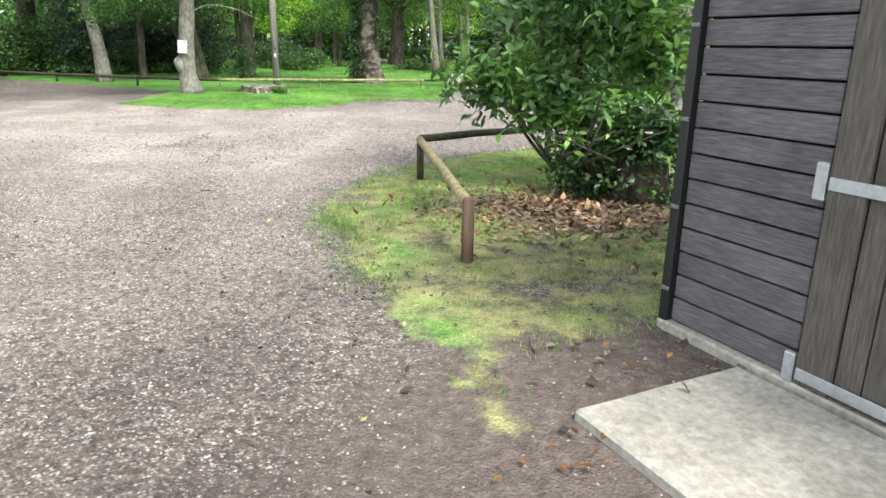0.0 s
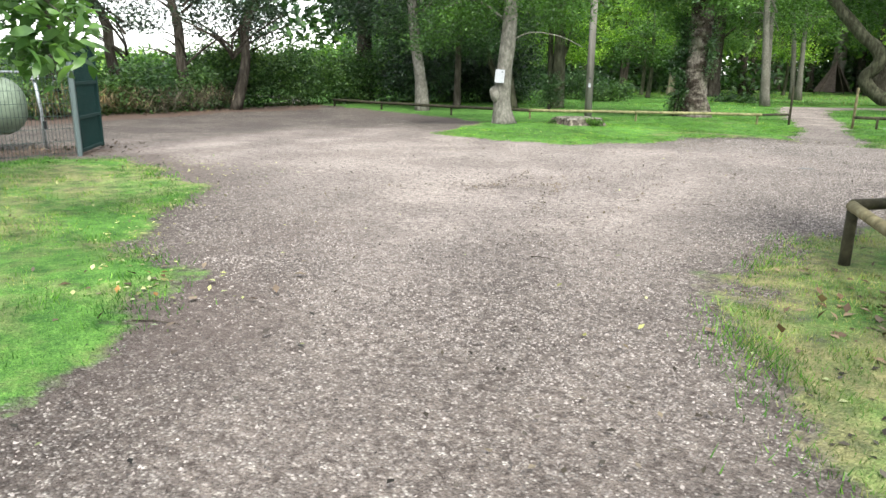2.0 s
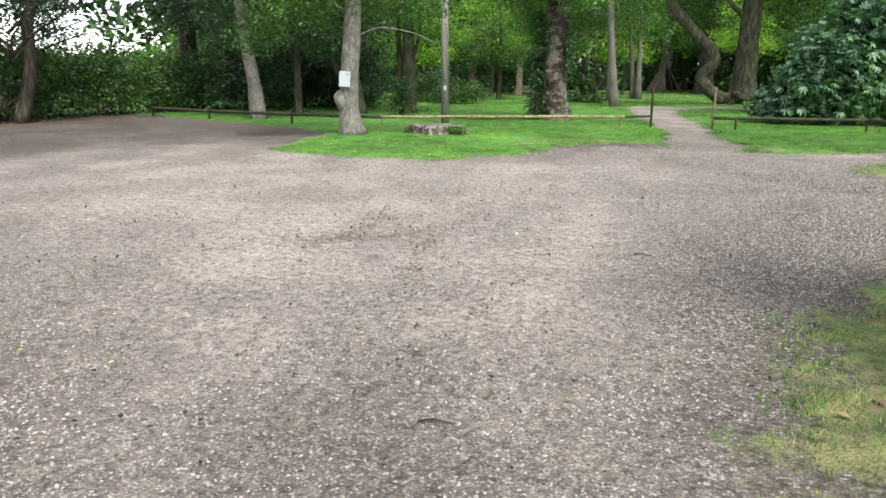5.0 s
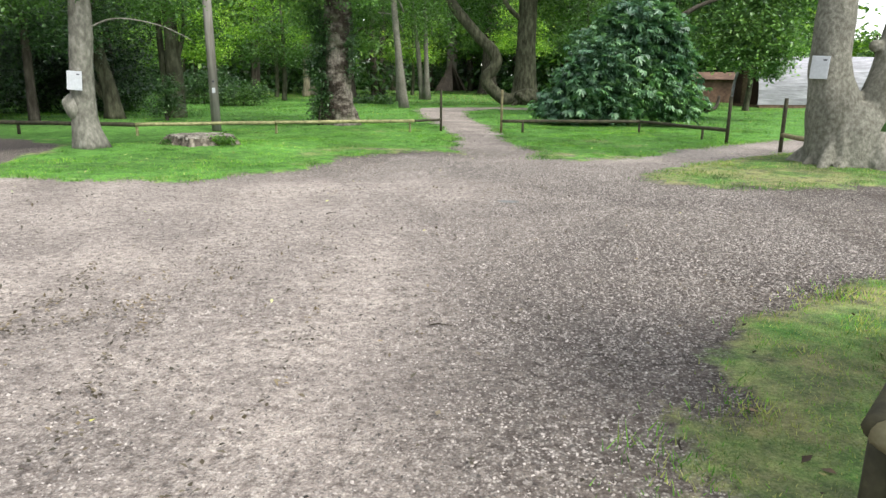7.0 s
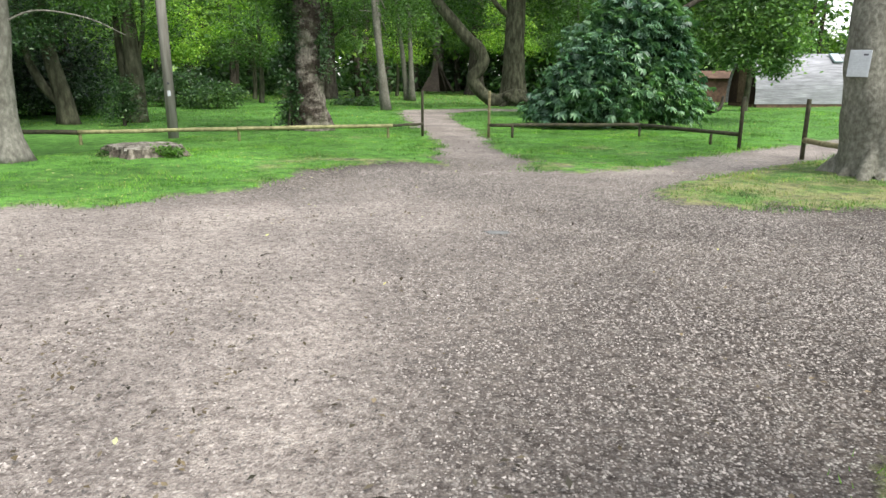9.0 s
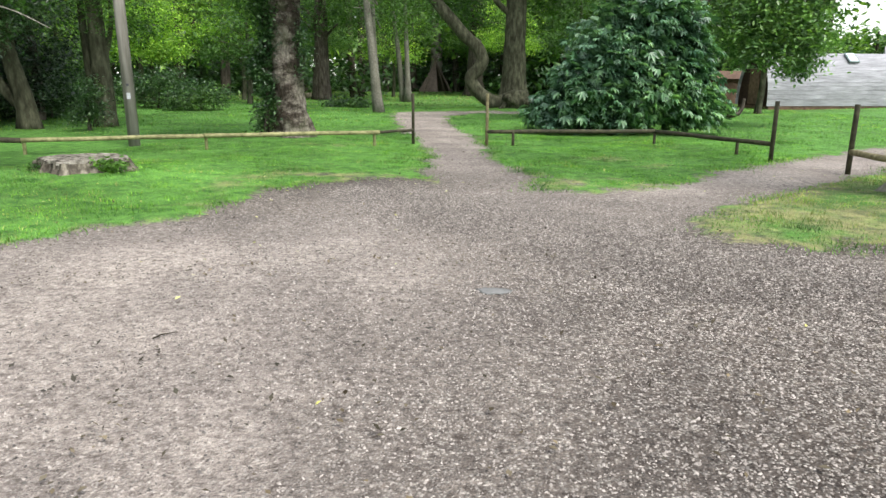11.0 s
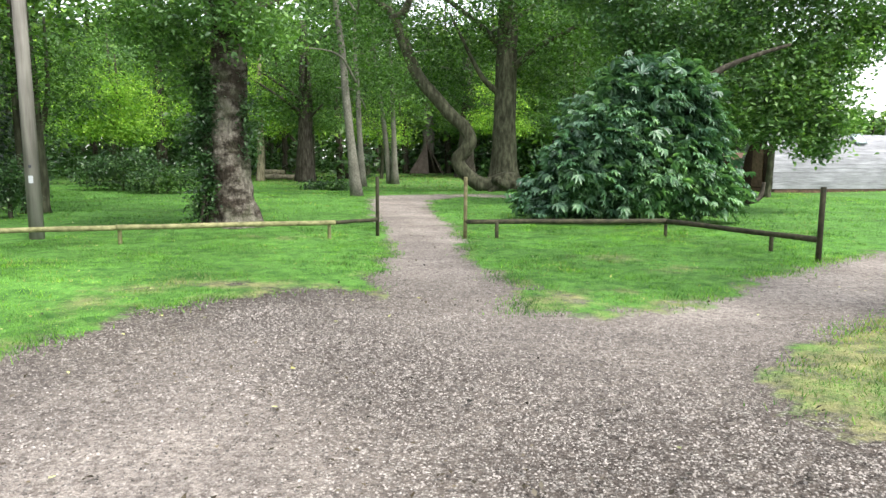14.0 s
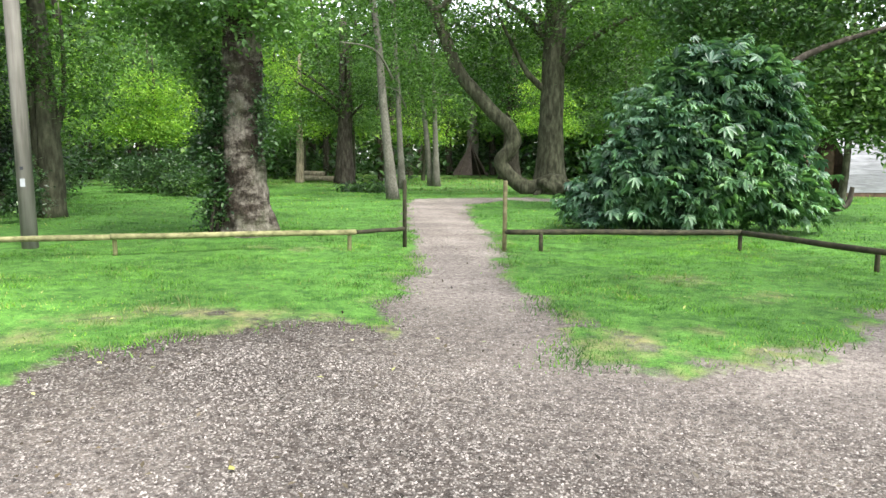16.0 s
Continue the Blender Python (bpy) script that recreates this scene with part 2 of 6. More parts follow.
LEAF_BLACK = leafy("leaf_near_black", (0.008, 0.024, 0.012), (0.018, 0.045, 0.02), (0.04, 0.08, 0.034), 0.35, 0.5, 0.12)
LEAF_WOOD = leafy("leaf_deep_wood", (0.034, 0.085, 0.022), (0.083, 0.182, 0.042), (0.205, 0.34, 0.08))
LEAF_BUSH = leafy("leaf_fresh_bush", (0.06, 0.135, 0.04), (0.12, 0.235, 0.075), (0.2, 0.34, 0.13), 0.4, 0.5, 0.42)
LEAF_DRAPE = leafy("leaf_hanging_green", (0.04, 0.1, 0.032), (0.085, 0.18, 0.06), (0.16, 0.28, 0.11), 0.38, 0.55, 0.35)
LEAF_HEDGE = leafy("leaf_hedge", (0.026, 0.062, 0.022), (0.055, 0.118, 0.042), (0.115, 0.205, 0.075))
LEAF_FALLEN = leafy("leaf_fallen_brown", (0.055, 0.036, 0.028), (0.13, 0.088, 0.068), (0.29, 0.215, 0.17), 0.7, 0.2, 0.1)
LEAF_PALE = leafy("leaf_fallen_pale", (0.24, 0.22, 0.08), (0.4, 0.4, 0.17), (0.55, 0.56, 0.32), 0.6, 0.3, 0.1)
DEAD_STALK = leafy("dead_bramble_stalk", (0.06, 0.048, 0.036), (0.13, 0.108, 0.082), (0.24, 0.205, 0.16), 0.8, 0.1, 0.1)
GRASS = leafy("grass_blade", (0.045, 0.125, 0.02), (0.108, 0.265, 0.044), (0.225, 0.425, 0.09), 0.55, 0.3, 0.4)
LEAF_ORANGE = leafy("leaf_fallen_orange", (0.12, 0.045, 0.018), (0.24, 0.095, 0.03), (0.36, 0.19, 0.06), 0.6, 0.3, 0.15)
GRASS_DRY = leafy("grass_blade_dry", (0.14, 0.18, 0.055), (0.25, 0.275, 0.11), (0.42, 0.41, 0.235), 0.6, 0.2, 0.3)


# ---- mesh helpers ----
def part(name, bm, mat, parent=None, label="", smooth=False):
    me = bpy.data.meshes.new(name)
    bm.to_mesh(me)
    bm.free()
    return finish(name, me, mat, parent, label, smooth)


def finish(name, me, mat, parent=None, label="", smooth=False):
    me.materials.append(mat)
    if smooth:
        me.polygons.foreach_set("use_smooth", [True] * len(me.polygons))
    ob = new(name, me)
    if parent:
        ob.parent = parent
    if label:
        ob["label"] = label
    return ob


def array_mesh(name, verts, faces):
    """A mesh from an n x 3 and an m x k array."""
    me = bpy.data.meshes.new(name)
    nv, (nf, k) = len(verts), faces.shape
    me.vertices.add(nv)
    me.vertices.foreach_set("co", np.ascontiguousarray(verts, dtype=np.float32).ravel())
    me.loops.add(nf * k)
    me.loops.foreach_set("vertex_index", np.ascontiguousarray(faces, dtype=np.int32).ravel())
    me.polygons.add(nf)
    me.polygons.foreach_set("loop_start", np.arange(0, nf * k, k, dtype=np.int32))
    me.polygons.foreach_set("loop_total", np.full(nf, k, dtype=np.int32))
    me.update(calc_edges=True)
    return me


def box(bm, cx, cy, cz, sx, sy, sz, m=None, bevel=0.0):
    r = bmesh.ops.create_cube(bm, size=1, matrix=(m or Matrix()) @ Matrix.Translation((cx, cy, cz)) @ Matrix.Diagonal((sx, sy, sz, 1)))
    if bevel:
        es = list({e for v in r["verts"] for e in v.link_edges})
        bmesh.ops.bevel(bm, geom=es, offset=bevel, segments=1, affect="EDGES")


def tube_arrays(points, radii, segs=10, rough=0.0, seed=0, cap=True, lobes=0.0, bands=0.0):
    """A round tube along points, with uneven skin."""
    pts = [Vector(p) for p in points]
    verts, faces = [], []
    up = Vector((0, 0, 1))
    side = None
    for i, p in enumerate(pts):
        d = (pts[min(i + 1, len(pts) - 1)] - pts[max(i - 1, 0)]).normalized()
        if side is None:
            side = d.orthogonal().normalized()
        side = (side - d * side.dot(d)).normalized()
        other = d.cross(side)
        for k in range(segs):
            a = 2 * math.pi * k / segs
            way = side * math.cos(a) + other * math.sin(a)
            r = radii[i]
            if rough:
                r *= 1 + rough * noise.noise(p * 1.7 + way * 1.3 + Vector((seed * 7.1, 0, 0))) + 0.4 * rough * noise.noise(p * 5 + way * 4)
            if lobes:
                r *= 1 + lobes * math.sin(a * 5 + seed) * max(0.0, 1 - p.z / 0.9) ** 2
            if bands:
                r *= 1 + bands * math.sin(p.z * 19 + 1.4 * math.sin(p.z * 5.3) + 1.1 * noise.noise(way * 1.6 + Vector((0, 0, p.z * 0.8)))) * (0.6 + 0.6 * noise.noise(way * 2.2 + Vector((3, 1, p.z))))
            verts.append(p + way * r)
    for i in range(len(pts) - 1):
        for k in range(segs):
            a, b = i * segs + k, i * segs + (k + 1) % segs
            faces.append((a, b, b + segs, a + segs))
    n = len(verts)
    if cap:
        verts += [pts[0], pts[-1]]
        for k in range(segs):
            faces.append((n, (k + 1) % segs, k, k))
            e = (len(pts) - 1) * segs
            faces.append((n + 1, e + k, e + (k + 1) % segs, e + (k + 1) % segs))
    return verts, faces


def tube_into(bm, *args, **kw):
    verts, faces = tube_arrays(*args, **kw)
    vs = [bm.verts.new(v) for v in verts]
    for f in faces:
        ids = list(dict.fromkeys(f))
        bm.faces.new([vs[i] for i in ids])


def tube(name, points, radii, mat, parent=None, label="", **kw):
    bm = bmesh.new()
    tube_into(bm, points, radii, **kw)
    bmesh.ops.recalc_face_normals(bm, faces=bm.faces)
    return part(name, bm, mat, parent, label, smooth=True)


def smooth_line(points, n):
    """n points along a soft curve through the points given."""
    pts = [Vector(p) for p in points]
    out = []
    for j in range(n):
        u = j / (n - 1) * (len(pts) - 1)
        i = min(int(u), len(pts) - 2)
        f = u - i
        a, b, c, d = pts[max(i - 1, 0)], pts[i], pts[i + 1], pts[min(i + 2, len(pts) - 1)]
        out.append(0.5 * ((2 * b) + (c - a) * f + (2 * a - 5 * b + 4 * c - d) * f * f + (3 * b - a - 3 * c + d) * f ** 3))
    return out


RNG = np.random.default_rng(7)


def unit(v):
    return v / np.maximum(np.linalg.norm(v, axis=1, keepdims=True), 1e-6)


def leaf_arrays(c, size, rng, droop=0.3, width=0.5, flat=0.6, fine=False):
    """One folded kite a leaf, at the points c, or a longer curved blade where fine."""
    n = len(c)
    length = size * rng.uniform(0.65, 1.3, (n, 1))
    d = rng.normal(size=(n, 3))
    d[:, 2] = d[:, 2] * 0.5 - droop
    d = unit(d)
    up = rng.normal(size=(n, 3)) * (1 - flat)
    up[:, 2] += flat
    s = unit(np.cross(d, up))
    nrm = np.cross(s, d)
    h = length * width * 0.5
    if fine:
        v = np.empty((n, 8, 3))
        for j, (u, wd, dip) in enumerate(((0.0, 0.05, 0.0), (0.3, 0.85, 0.02), (0.65, 0.8, -0.03), (1.0, 0.04, -0.16))):
            mid = c + d * length * u + nrm * length * dip
            v[:, 2 * j] = mid + s * h * wd + nrm * h * wd * 0.3
            v[:, 2 * j + 1] = mid - s * h * wd + nrm * h * wd * 0.3
        base = np.arange(n)[:, None] * 8
        f = np.concatenate([base + np.array([[2 * j, 2 * j + 2, q]]) for j in range(3) for q in (2 * j + 1,)] + [base + np.array([[2 * j + 1, 2 * j + 2, 2 * j + 3]]) for j in range(3)])
        return v.reshape(-1, 3), f
    v = np.empty((n, 4, 3))
    v[:, 0] = c
    v[:, 1] = c + d * length * 0.45 + s * h + nrm * h * 0.35
    v[:, 2] = c + d * length
    v[:, 3] = c + d * length * 0.45 - s * h + nrm * h * 0.35
    base = np.arange(n)[:, None] * 4
    f = np.concatenate([base + np.array([[0, 1, 2]]), base + np.array([[0, 2, 3]])])
    return v.reshape(-1, 3), f


def palmate_arrays(c, size, rng, out_from):
    """Five drooping leaflets spread from each point."""
    n = len(c)
    axis = unit((c - out_from) * np.array([[0.45, 0.45, 0.15]]) + rng.normal(size=(n, 3)) * 0.75 + np.array([[0, 0, -0.35]]))
    axis[:, 2] -= 0.35
    axis = unit(axis)
    side = unit(np.cross(axis, np.array([[0, 0, 1.0]]) + rng.normal(size=(n, 3)) * 0.25))
    nrm = np.cross(side, axis)
    vs, fs, k = [], [], 0
    ln = size * rng.uniform(0.7, 1.25, (n, 1))
    for a in (-1.15, -0.55, 0.0, 0.55, 1.15):
        d = axis * math.cos(a) + side * math.sin(a)
        s = side * math.cos(a) - axis * math.sin(a)
        l = ln * (1.0 - 0.25 * abs(a))
        v = np.empty((n, 4, 3))
        v[:, 0] = c
        v[:, 1] = c + d * l * 0.6 + s * l * 0.17 + nrm * l * 0.05
        v[:, 2] = c + d * l - nrm * l * 0.22
        v[:, 3] = c + d * l * 0.6 - s * l * 0.17 + nrm * l * 0.05
        base = np.arange(n)[:, None] * 4 + k
        fs += [base + np.array([[0, 1, 2]]), base + np.array([[0, 2, 3]])]
        vs.append(v.reshape(-1, 3))
        k += 4 * n
    return np.concatenate(vs), np.concatenate(fs)


def cloud(blobs, n, rng, spray=0.35, per=14, hollow=0.55, flatten=0.5):
    """Points in sprays through ellipsoids (x, y, z, rx, ry, rz): clumps with gaps between."""
    vol = np.array([b[3] * b[4] * b[5] for b in blobs]) ** 0.45
    m = max(1, n // per)
    which = rng.choice(len(blobs), m, p=vol / vol.sum())
    bl = np.array(blobs)[which]
    way = unit(rng.normal(size=(m, 3)))
    rad = hollow + (1 - hollow) * rng.random((m, 1)) ** 0.7
    rad *= rng.uniform(0.82, 1.12, (m, 1))
    cen = bl[:, :3] + way * bl[:, 3:] * rad
    pts = np.repeat(cen, per, axis=0)
    off = rng.normal(size=(len(pts), 3)) * spray
    off[:, 2] *= flatten
    pts = pts + off
    pts[:, 2] = np.maximum(pts[:, 2], 0.05)
    return pts


def crown(blobs, n, size, mat, parent, seed, name="crown", palm=False, **kw):
    rng = np.random.default_rng(seed)
    leafkw = {k: kw.pop(k) for k in ("droop", "width", "flat", "fine") if k in kw}
    pts = cloud(blobs, n, rng, **kw)
    v, f = palmate_arrays(pts, size, rng, np.array([[*blobs[0][:2], blobs[0][2]]])) if palm else leaf_arrays(pts, size, rng, **leafkw)
    return finish(name, array_mesh(name, v, f), mat, parent)


def thing(name, x, y, z=0.0, label="", category="", group="", kind="", rz=0.0):
    e = new(name)
    e.matrix_world = pose(x, y, z, 0, 0, rz)
    e.empty_display_size = 0.2
    return tagged(e, label, category, group, kind)


# ---- the ground ----
LAWN_ISLAND = [(0.5, -3.65), (-0.05, -4.76), (-0.3, -5.5), (-0.52, -6.0), (-0.55, -7.0), (-0.3, -8.1), (0.03, -8.8), (0.34, -9.35), (0.95, -10.0), (1.4, -10.45), (1.9, -10.6), (2.5, -9.9), (4.5, -8), (7, -5), (8, -2.5), (5, -1.8), (2.6, -2.3), (1.54, -2.81), (0.7, -3.41)]
LAWN_TANK = [(-10.9, -7.4), (-10.3, -6.6), (-9, -6.8), (-6.45, -7.45), (-5.6, -8.6), (-4.6, -9.3), (-3.5, -9.65), (-3.1, -10.05), (-2.65, -10.4), (-2.42, -11), (-3, -13), (-4, -17), (-11, -17), (-11, -8.6)]
LAWN_NORTH = [(-9.7, 0.7), (-7.6, 0.3), (-5.9, 0.75), (-4.85, 1.95), (-4.8, 3.9), (-4, 4.85), (-3.2, 5.5), (-2.2, 5.2), (-1.28, 4.5), (-0.04, 4.6), (0.5, 5.0), (1.9, 6.85), (3.06, 8.2), (5.56, 10.95), (11, 16), (40, 40), (120, 60), (400, 400), (-400, 400), (-200, 60), (-60, 24), (-30, 14), (-24, 9), (-18, 7.0), (-14, 6.2), (-11.2, 5.0), (-10.4, 3.4)]
PATH_GRAVEL = [(-2.8, 6), (-3.15, 8.5), (-3.8, 11), (-6.3, 20), (-7.2, 24.6), (-5, 26.4), (-1, 25.9), (-1, 25.0), (-3.7, 25.0), (-4.6, 22), (-4.2, 18.3), (-2.5, 12), (-2, 8.35), (-1.15, 5.8), (-1.28, 4.4), (-2.5, 4)]
LAWN_TREE = [(0.55, 2.38), (0.67, 2.96), (1.25, 3.7), (2.3, 5.0), (3.7, 6.55), (6, 9), (11, 13.5), (40, 36), (60, 30), (14, 6), (8, 3.2), (5, 2.2), (3.04, 2.0), (1.27, 1.65), (0.7, 1.8)]
FIELD_WEST = [(-22, -10), (-23, -1), (-24.5, 7), (-27, 11), (-60, 24), (-400, 80), (-400, -400), (-40, -400), (-18, -40)]
LITTER_WEST = [(-18.5, -8), (-19.2, -2), (-20.3, 2.2), (-19.5, 5.5), (-22, 8), (-26.5, 11), (-25, 6), (-23, -1), (-21.5, -10)]
TUFT_SLAB = [(1.62, -10.85), (1.72, -10.88), (1.84, -11.15), (1.95, -11.5), (1.8, -11.5), (1.7, -11.15)]
TUFT_CORNER = [(2.0, -9.85), (2.3, -9.75), (2.4, -9.95), (2.15, -10.05)]
SOIL_SHED = [(1.5, -10.4), (2.5, -9.7), (3.6, -11.5), (2.3, -13.2), (1.2, -11.6)]
SOIL_RAIL = [(-11.4, 3.8), (-11.5, 5.6), (-14, 6.6), (-18, 6.9), (-16, 5.2), (-13, 3.9)]


def inside_distance(px, py, poly):
    """Signed distance to a polygon's outline, positive inside."""
    d = np.full(px.shape, 1e9)
    odd = np.zeros(px.shape, bool)
    n = len(poly)
    for i in range(n):
        (ax, ay), (bx, by) = poly[i], poly[(i + 1) % n]
        ex, ey = bx - ax, by - ay
        u = np.clip(((px - ax) * ex + (py - ay) * ey) / (ex * ex + ey * ey), 0, 1)
        d = np.minimum(d, np.hypot(px - ax - u * ex, py - ay - u * ey))
        cross = ((ay > py) != (by > py))
        with np.errstate(divide="ignore", invalid="ignore"):
            xs = (bx - ax) * (py - ay) / (by - ay if by != ay else 1e-9) + ax
        odd ^= cross & (px < xs)
    return np.where(odd, d, -d)


def grass_distance(x, y):
    north = np.minimum(inside_distance(x, y, LAWN_NORTH), -inside_distance(x, y, PATH_GRAVEL))
    d = np.maximum(north, inside_distance(x, y, LAWN_ISLAND))
    for poly in (LAWN_TANK, LAWN_TREE, FIELD_WEST, TUFT_SLAB, TUFT_CORNER):
        d = np.maximum(d, inside_distance(x, y, poly))
    return d


MOUNDS = [(-9.55, 3.6, 0.11, 1.3), (-7.6, 4.8, 0.10, 1.3), (-6.92, 11.05, 0.13, 1.4), (3.72, 4.4, 0.08, 1.4), (-2.3, 28.4, 0.14, 2.5)]


def ground_height(x, y):
    z = np.zeros_like(x)
    for mx, my, h, r in MOUNDS:
        z = z + h * np.exp(-((x - mx) ** 2 + (y - my) ** 2) / (r * r))
    far = np.clip((np.hypot(x + 1, y + 2) - 14) / 20, 0, 1)
    z = z + far * 0.10 * np.sin(x * 0.31 + 1.0) * np.sin(y * 0.23)
    z = z + 0.012 * np.sin(x * 1.7 + 0.6 * y) * np.sin(y * 1.3 - 0.4 * x)
    return z


def soft_step(d, a, b):
    u = np.clip((d - a) / (b - a), 0, 1)
    return u * u * (3 - 2 * u)


def axis_steps(fine_lo, fine_hi, step):
    core = np.arange(fine_lo, fine_hi + step / 2, step)
    grow = step * 1.14 ** np.arange(1, 62)
    grow = np.cumsum(np.minimum(grow, 160))
    grow = grow[grow < 2600]
    return np.concatenate([fine_lo - grow[::-1], core, fine_hi + grow])


BARE = [(-4.5, 5.5, 0.9, 0.35, 1.0), (-5.3, 5.1, 0.5, 0.3, 0.8), (-5.45, 4.4, 0.4, 0.3, 0.7), (0.15, 8.4, 0.6, 0.45, 0.8), (-0.55, 5.25, 0.35, 0.4, 1.0), (0.4, 5.35, 0.3, 0.2, 0.7), (0.05, 5.8, 0.25, 0.2, 0.6), (-1.45, 5.25, 0.3, 0.5, 1.0), (0.9, 7.6, 0.5, 0.5, 0.7), (-5.6, 9.9, 1.0, 0.5, 0.5), (-6.6, -10.6, 0.7, 0.5, 0.5), (-4.9, -10.9, 0.5, 0.6, 0.5), (1.7, -8.9, 0.5, 0.5, 0.6), (0.9, -7.6, 0.35, 0.6, 0.5), (1.9, -9.6, 0.45, 0.35, 0.85), (1.3, -9.55, 0.35, 0.25, 0.6), (2.3, -9.2, 0.35, 0.4, 0.8), (0.9, -8.6, 0.3, 0.3, 0.6), (2.9, 2.6, 0.6, 0.35, 0.6), (1.9, 3.3, 0.5, 0.3, 0.5)]


def bare_spots(x, y):
    """Where feet have worn the turf thin."""
    out = np.zeros_like(x)
    for bx, by, rx, ry, w in BARE:
        out = np.maximum(out, w * np.exp(-(((x - bx) / rx) ** 2 + ((y - by) / ry) ** 2)))
    return out


def yard_dust(x, y):
    """Where wheels have ground the gravel to pale dust."""
    d = 1.0 * np.exp(-(((x + 7.5) / 5.2) ** 4 + ((y + 2.8) / 4.6) ** 4)) + 0.55 * np.exp(-(((x + 2.6) / 1.8) ** 2 + ((y + 5.5) / 4.5) ** 2)) + 0.35 * np.exp(-(((x + 3.2) / 1.6) ** 2 + ((y - 0.5) / 2.5) ** 2))
    d = d + 0.9 * np.exp(-(((x - y + 4.2) / 1.7) ** 2)) * soft_step(y, 3.6, 6) + 0.9 * soft_step(inside_distance(x, y, PATH_GRAVEL), -0.6, 0.3) * soft_step(y, 4, 9)
    d = d + 0.3 * np.exp(-(((x + 0.2) / 1.5) ** 2 + ((y + 10.2) / 2.6) ** 2))
    d = d + 0.5 * np.exp(-(((x - 0.2) / 1.8) ** 2 + ((y - 4.3) / 1.8) ** 2))
    track = 0.2 * np.sin((x * 0.8 + y * 0.35 + 0.25 * np.sin(y * 0.7)) * 3.4)
    return np.clip(d * (1 + track), 0, 0.92)


def build_ground():
    xs, ys = axis_steps(-24, 10, 0.15), axis_steps(-16, 28, 0.15)
    gx, gy = np.meshgrid(xs, ys)
    x, y = gx.ravel(), gy.ravel()
    d = grass_distance(x, y)
    wob = 0.16 * np.sin(x * 3.1 + 1.3 * np.sin(y * 2.3)) * np.sin(y * 2.7 + x) + 0.08 * np.sin(x * 7.3 + y * 5.1)
    d = d + wob
    grass = soft_step(d, -0.45, 0.55) * (1 - 0.22 * soft_step(inside_distance(x, y, LAWN_ISLAND), -0.2, 0.5) - 0.2 * soft_step(inside_distance(x, y, LAWN_TREE), -0.2, 0.5) * soft_step(7 - y, 0, 2))
    z = ground_height(x, y) + 0.025 * soft_step(d, -0.1, 0.25)
    w, h = len(xs), len(ys)
    i = (np.arange(h - 1)[:, None] * w + np.arange(w - 1)[None, :]).ravel()
    me = array_mesh("ground", np.stack([x, y, z], 1), np.stack([i, i + 1, i + 1 + w, i + w], 1))
    island = inside_distance(x, y, LAWN_ISLAND)
    tree = inside_distance(x, y, LAWN_TREE)
    dry = 0.5 * soft_step(island, -0.5, 0.4) + 0.46 * soft_step(tree, -0.3, 0.3) * soft_step(9 - y, 0, 3)
    dry = dry + 0.4 * soft_step(0.55 - np.abs(d), 0, 0.55) + 0.6 * np.exp(-((x + 8.3) ** 2 + (y + 6.4) ** 2) / 3)
    dry = dry - 0.12 * soft_step(y, 2, 10)
    bare = bare_spots(x, y)
    grass = grass * (1 - 0.5 * bare)
    dry = dry + 0.45 * soft_step(inside_distance(x, y, LAWN_TANK), 0.2, 1.2)
    dry = dry + 0.5 * soft_step(inside_distance(x, y, TUFT_SLAB), -0.3, 0.05)
    # last term: yellower turf far north paints the light of the open lawn
    dry = dry + 0.8 * bare + 0.34 * soft_step(y, 26, 38)
    litter = np.maximum(soft_step(inside_distance(x, y, LITTER_WEST), -1.2, 0.6), 0.95 * np.exp(-(((x - 1.9) / 1.2) ** 2 + ((y + 7.3) / 1.0) ** 2)))
    litter = np.maximum(litter, 0.7 * np.exp(-(((x + 12) / 1.6) ** 2 + ((y + 7.0) / 1.6) ** 2)))
    soil = np.maximum(soft_step(inside_distance(x, y, SOIL_SHED), -0.5, 0.4), 0.5 * soft_step(inside_distance(x, y, SOIL_RAIL), -0.8, 0.6))
    soil = np.maximum(soil, 0.6 * np.exp(-((x + 3.9) ** 2 + (y + 8.4) ** 2) / 0.7))
    rim = np.exp(-(((d + 0.35) / 0.4) ** 2)) * (0.55 + 0.3 * np.sin(x * 1.3 + 2 * np.sin(y * 0.9)))
    soil = np.maximum(soil, rim * soft_step(-1.5 - x, 0, 1) * soft_step(-5.0 - y, 0, 1))
    dust = yard_dust(x, y)
    for name, val in (("grass", grass), ("dry", dry), ("litter", litter), ("soil", soil), ("dust", np.clip(dust, 0, 0.9))):
        me.attributes.new(name, "FLOAT", "POINT").data.foreach_set("value", val.astype(np.float32))
    tagged(finish("ground", me, GROUND, smooth=True), "yard of pinkish gravel with mown lawns and worn edges", "ground", kind="structure")


build_ground()


def gz(x, y):
    return float(ground_height(np.array([x]), np.array([y]))[0])


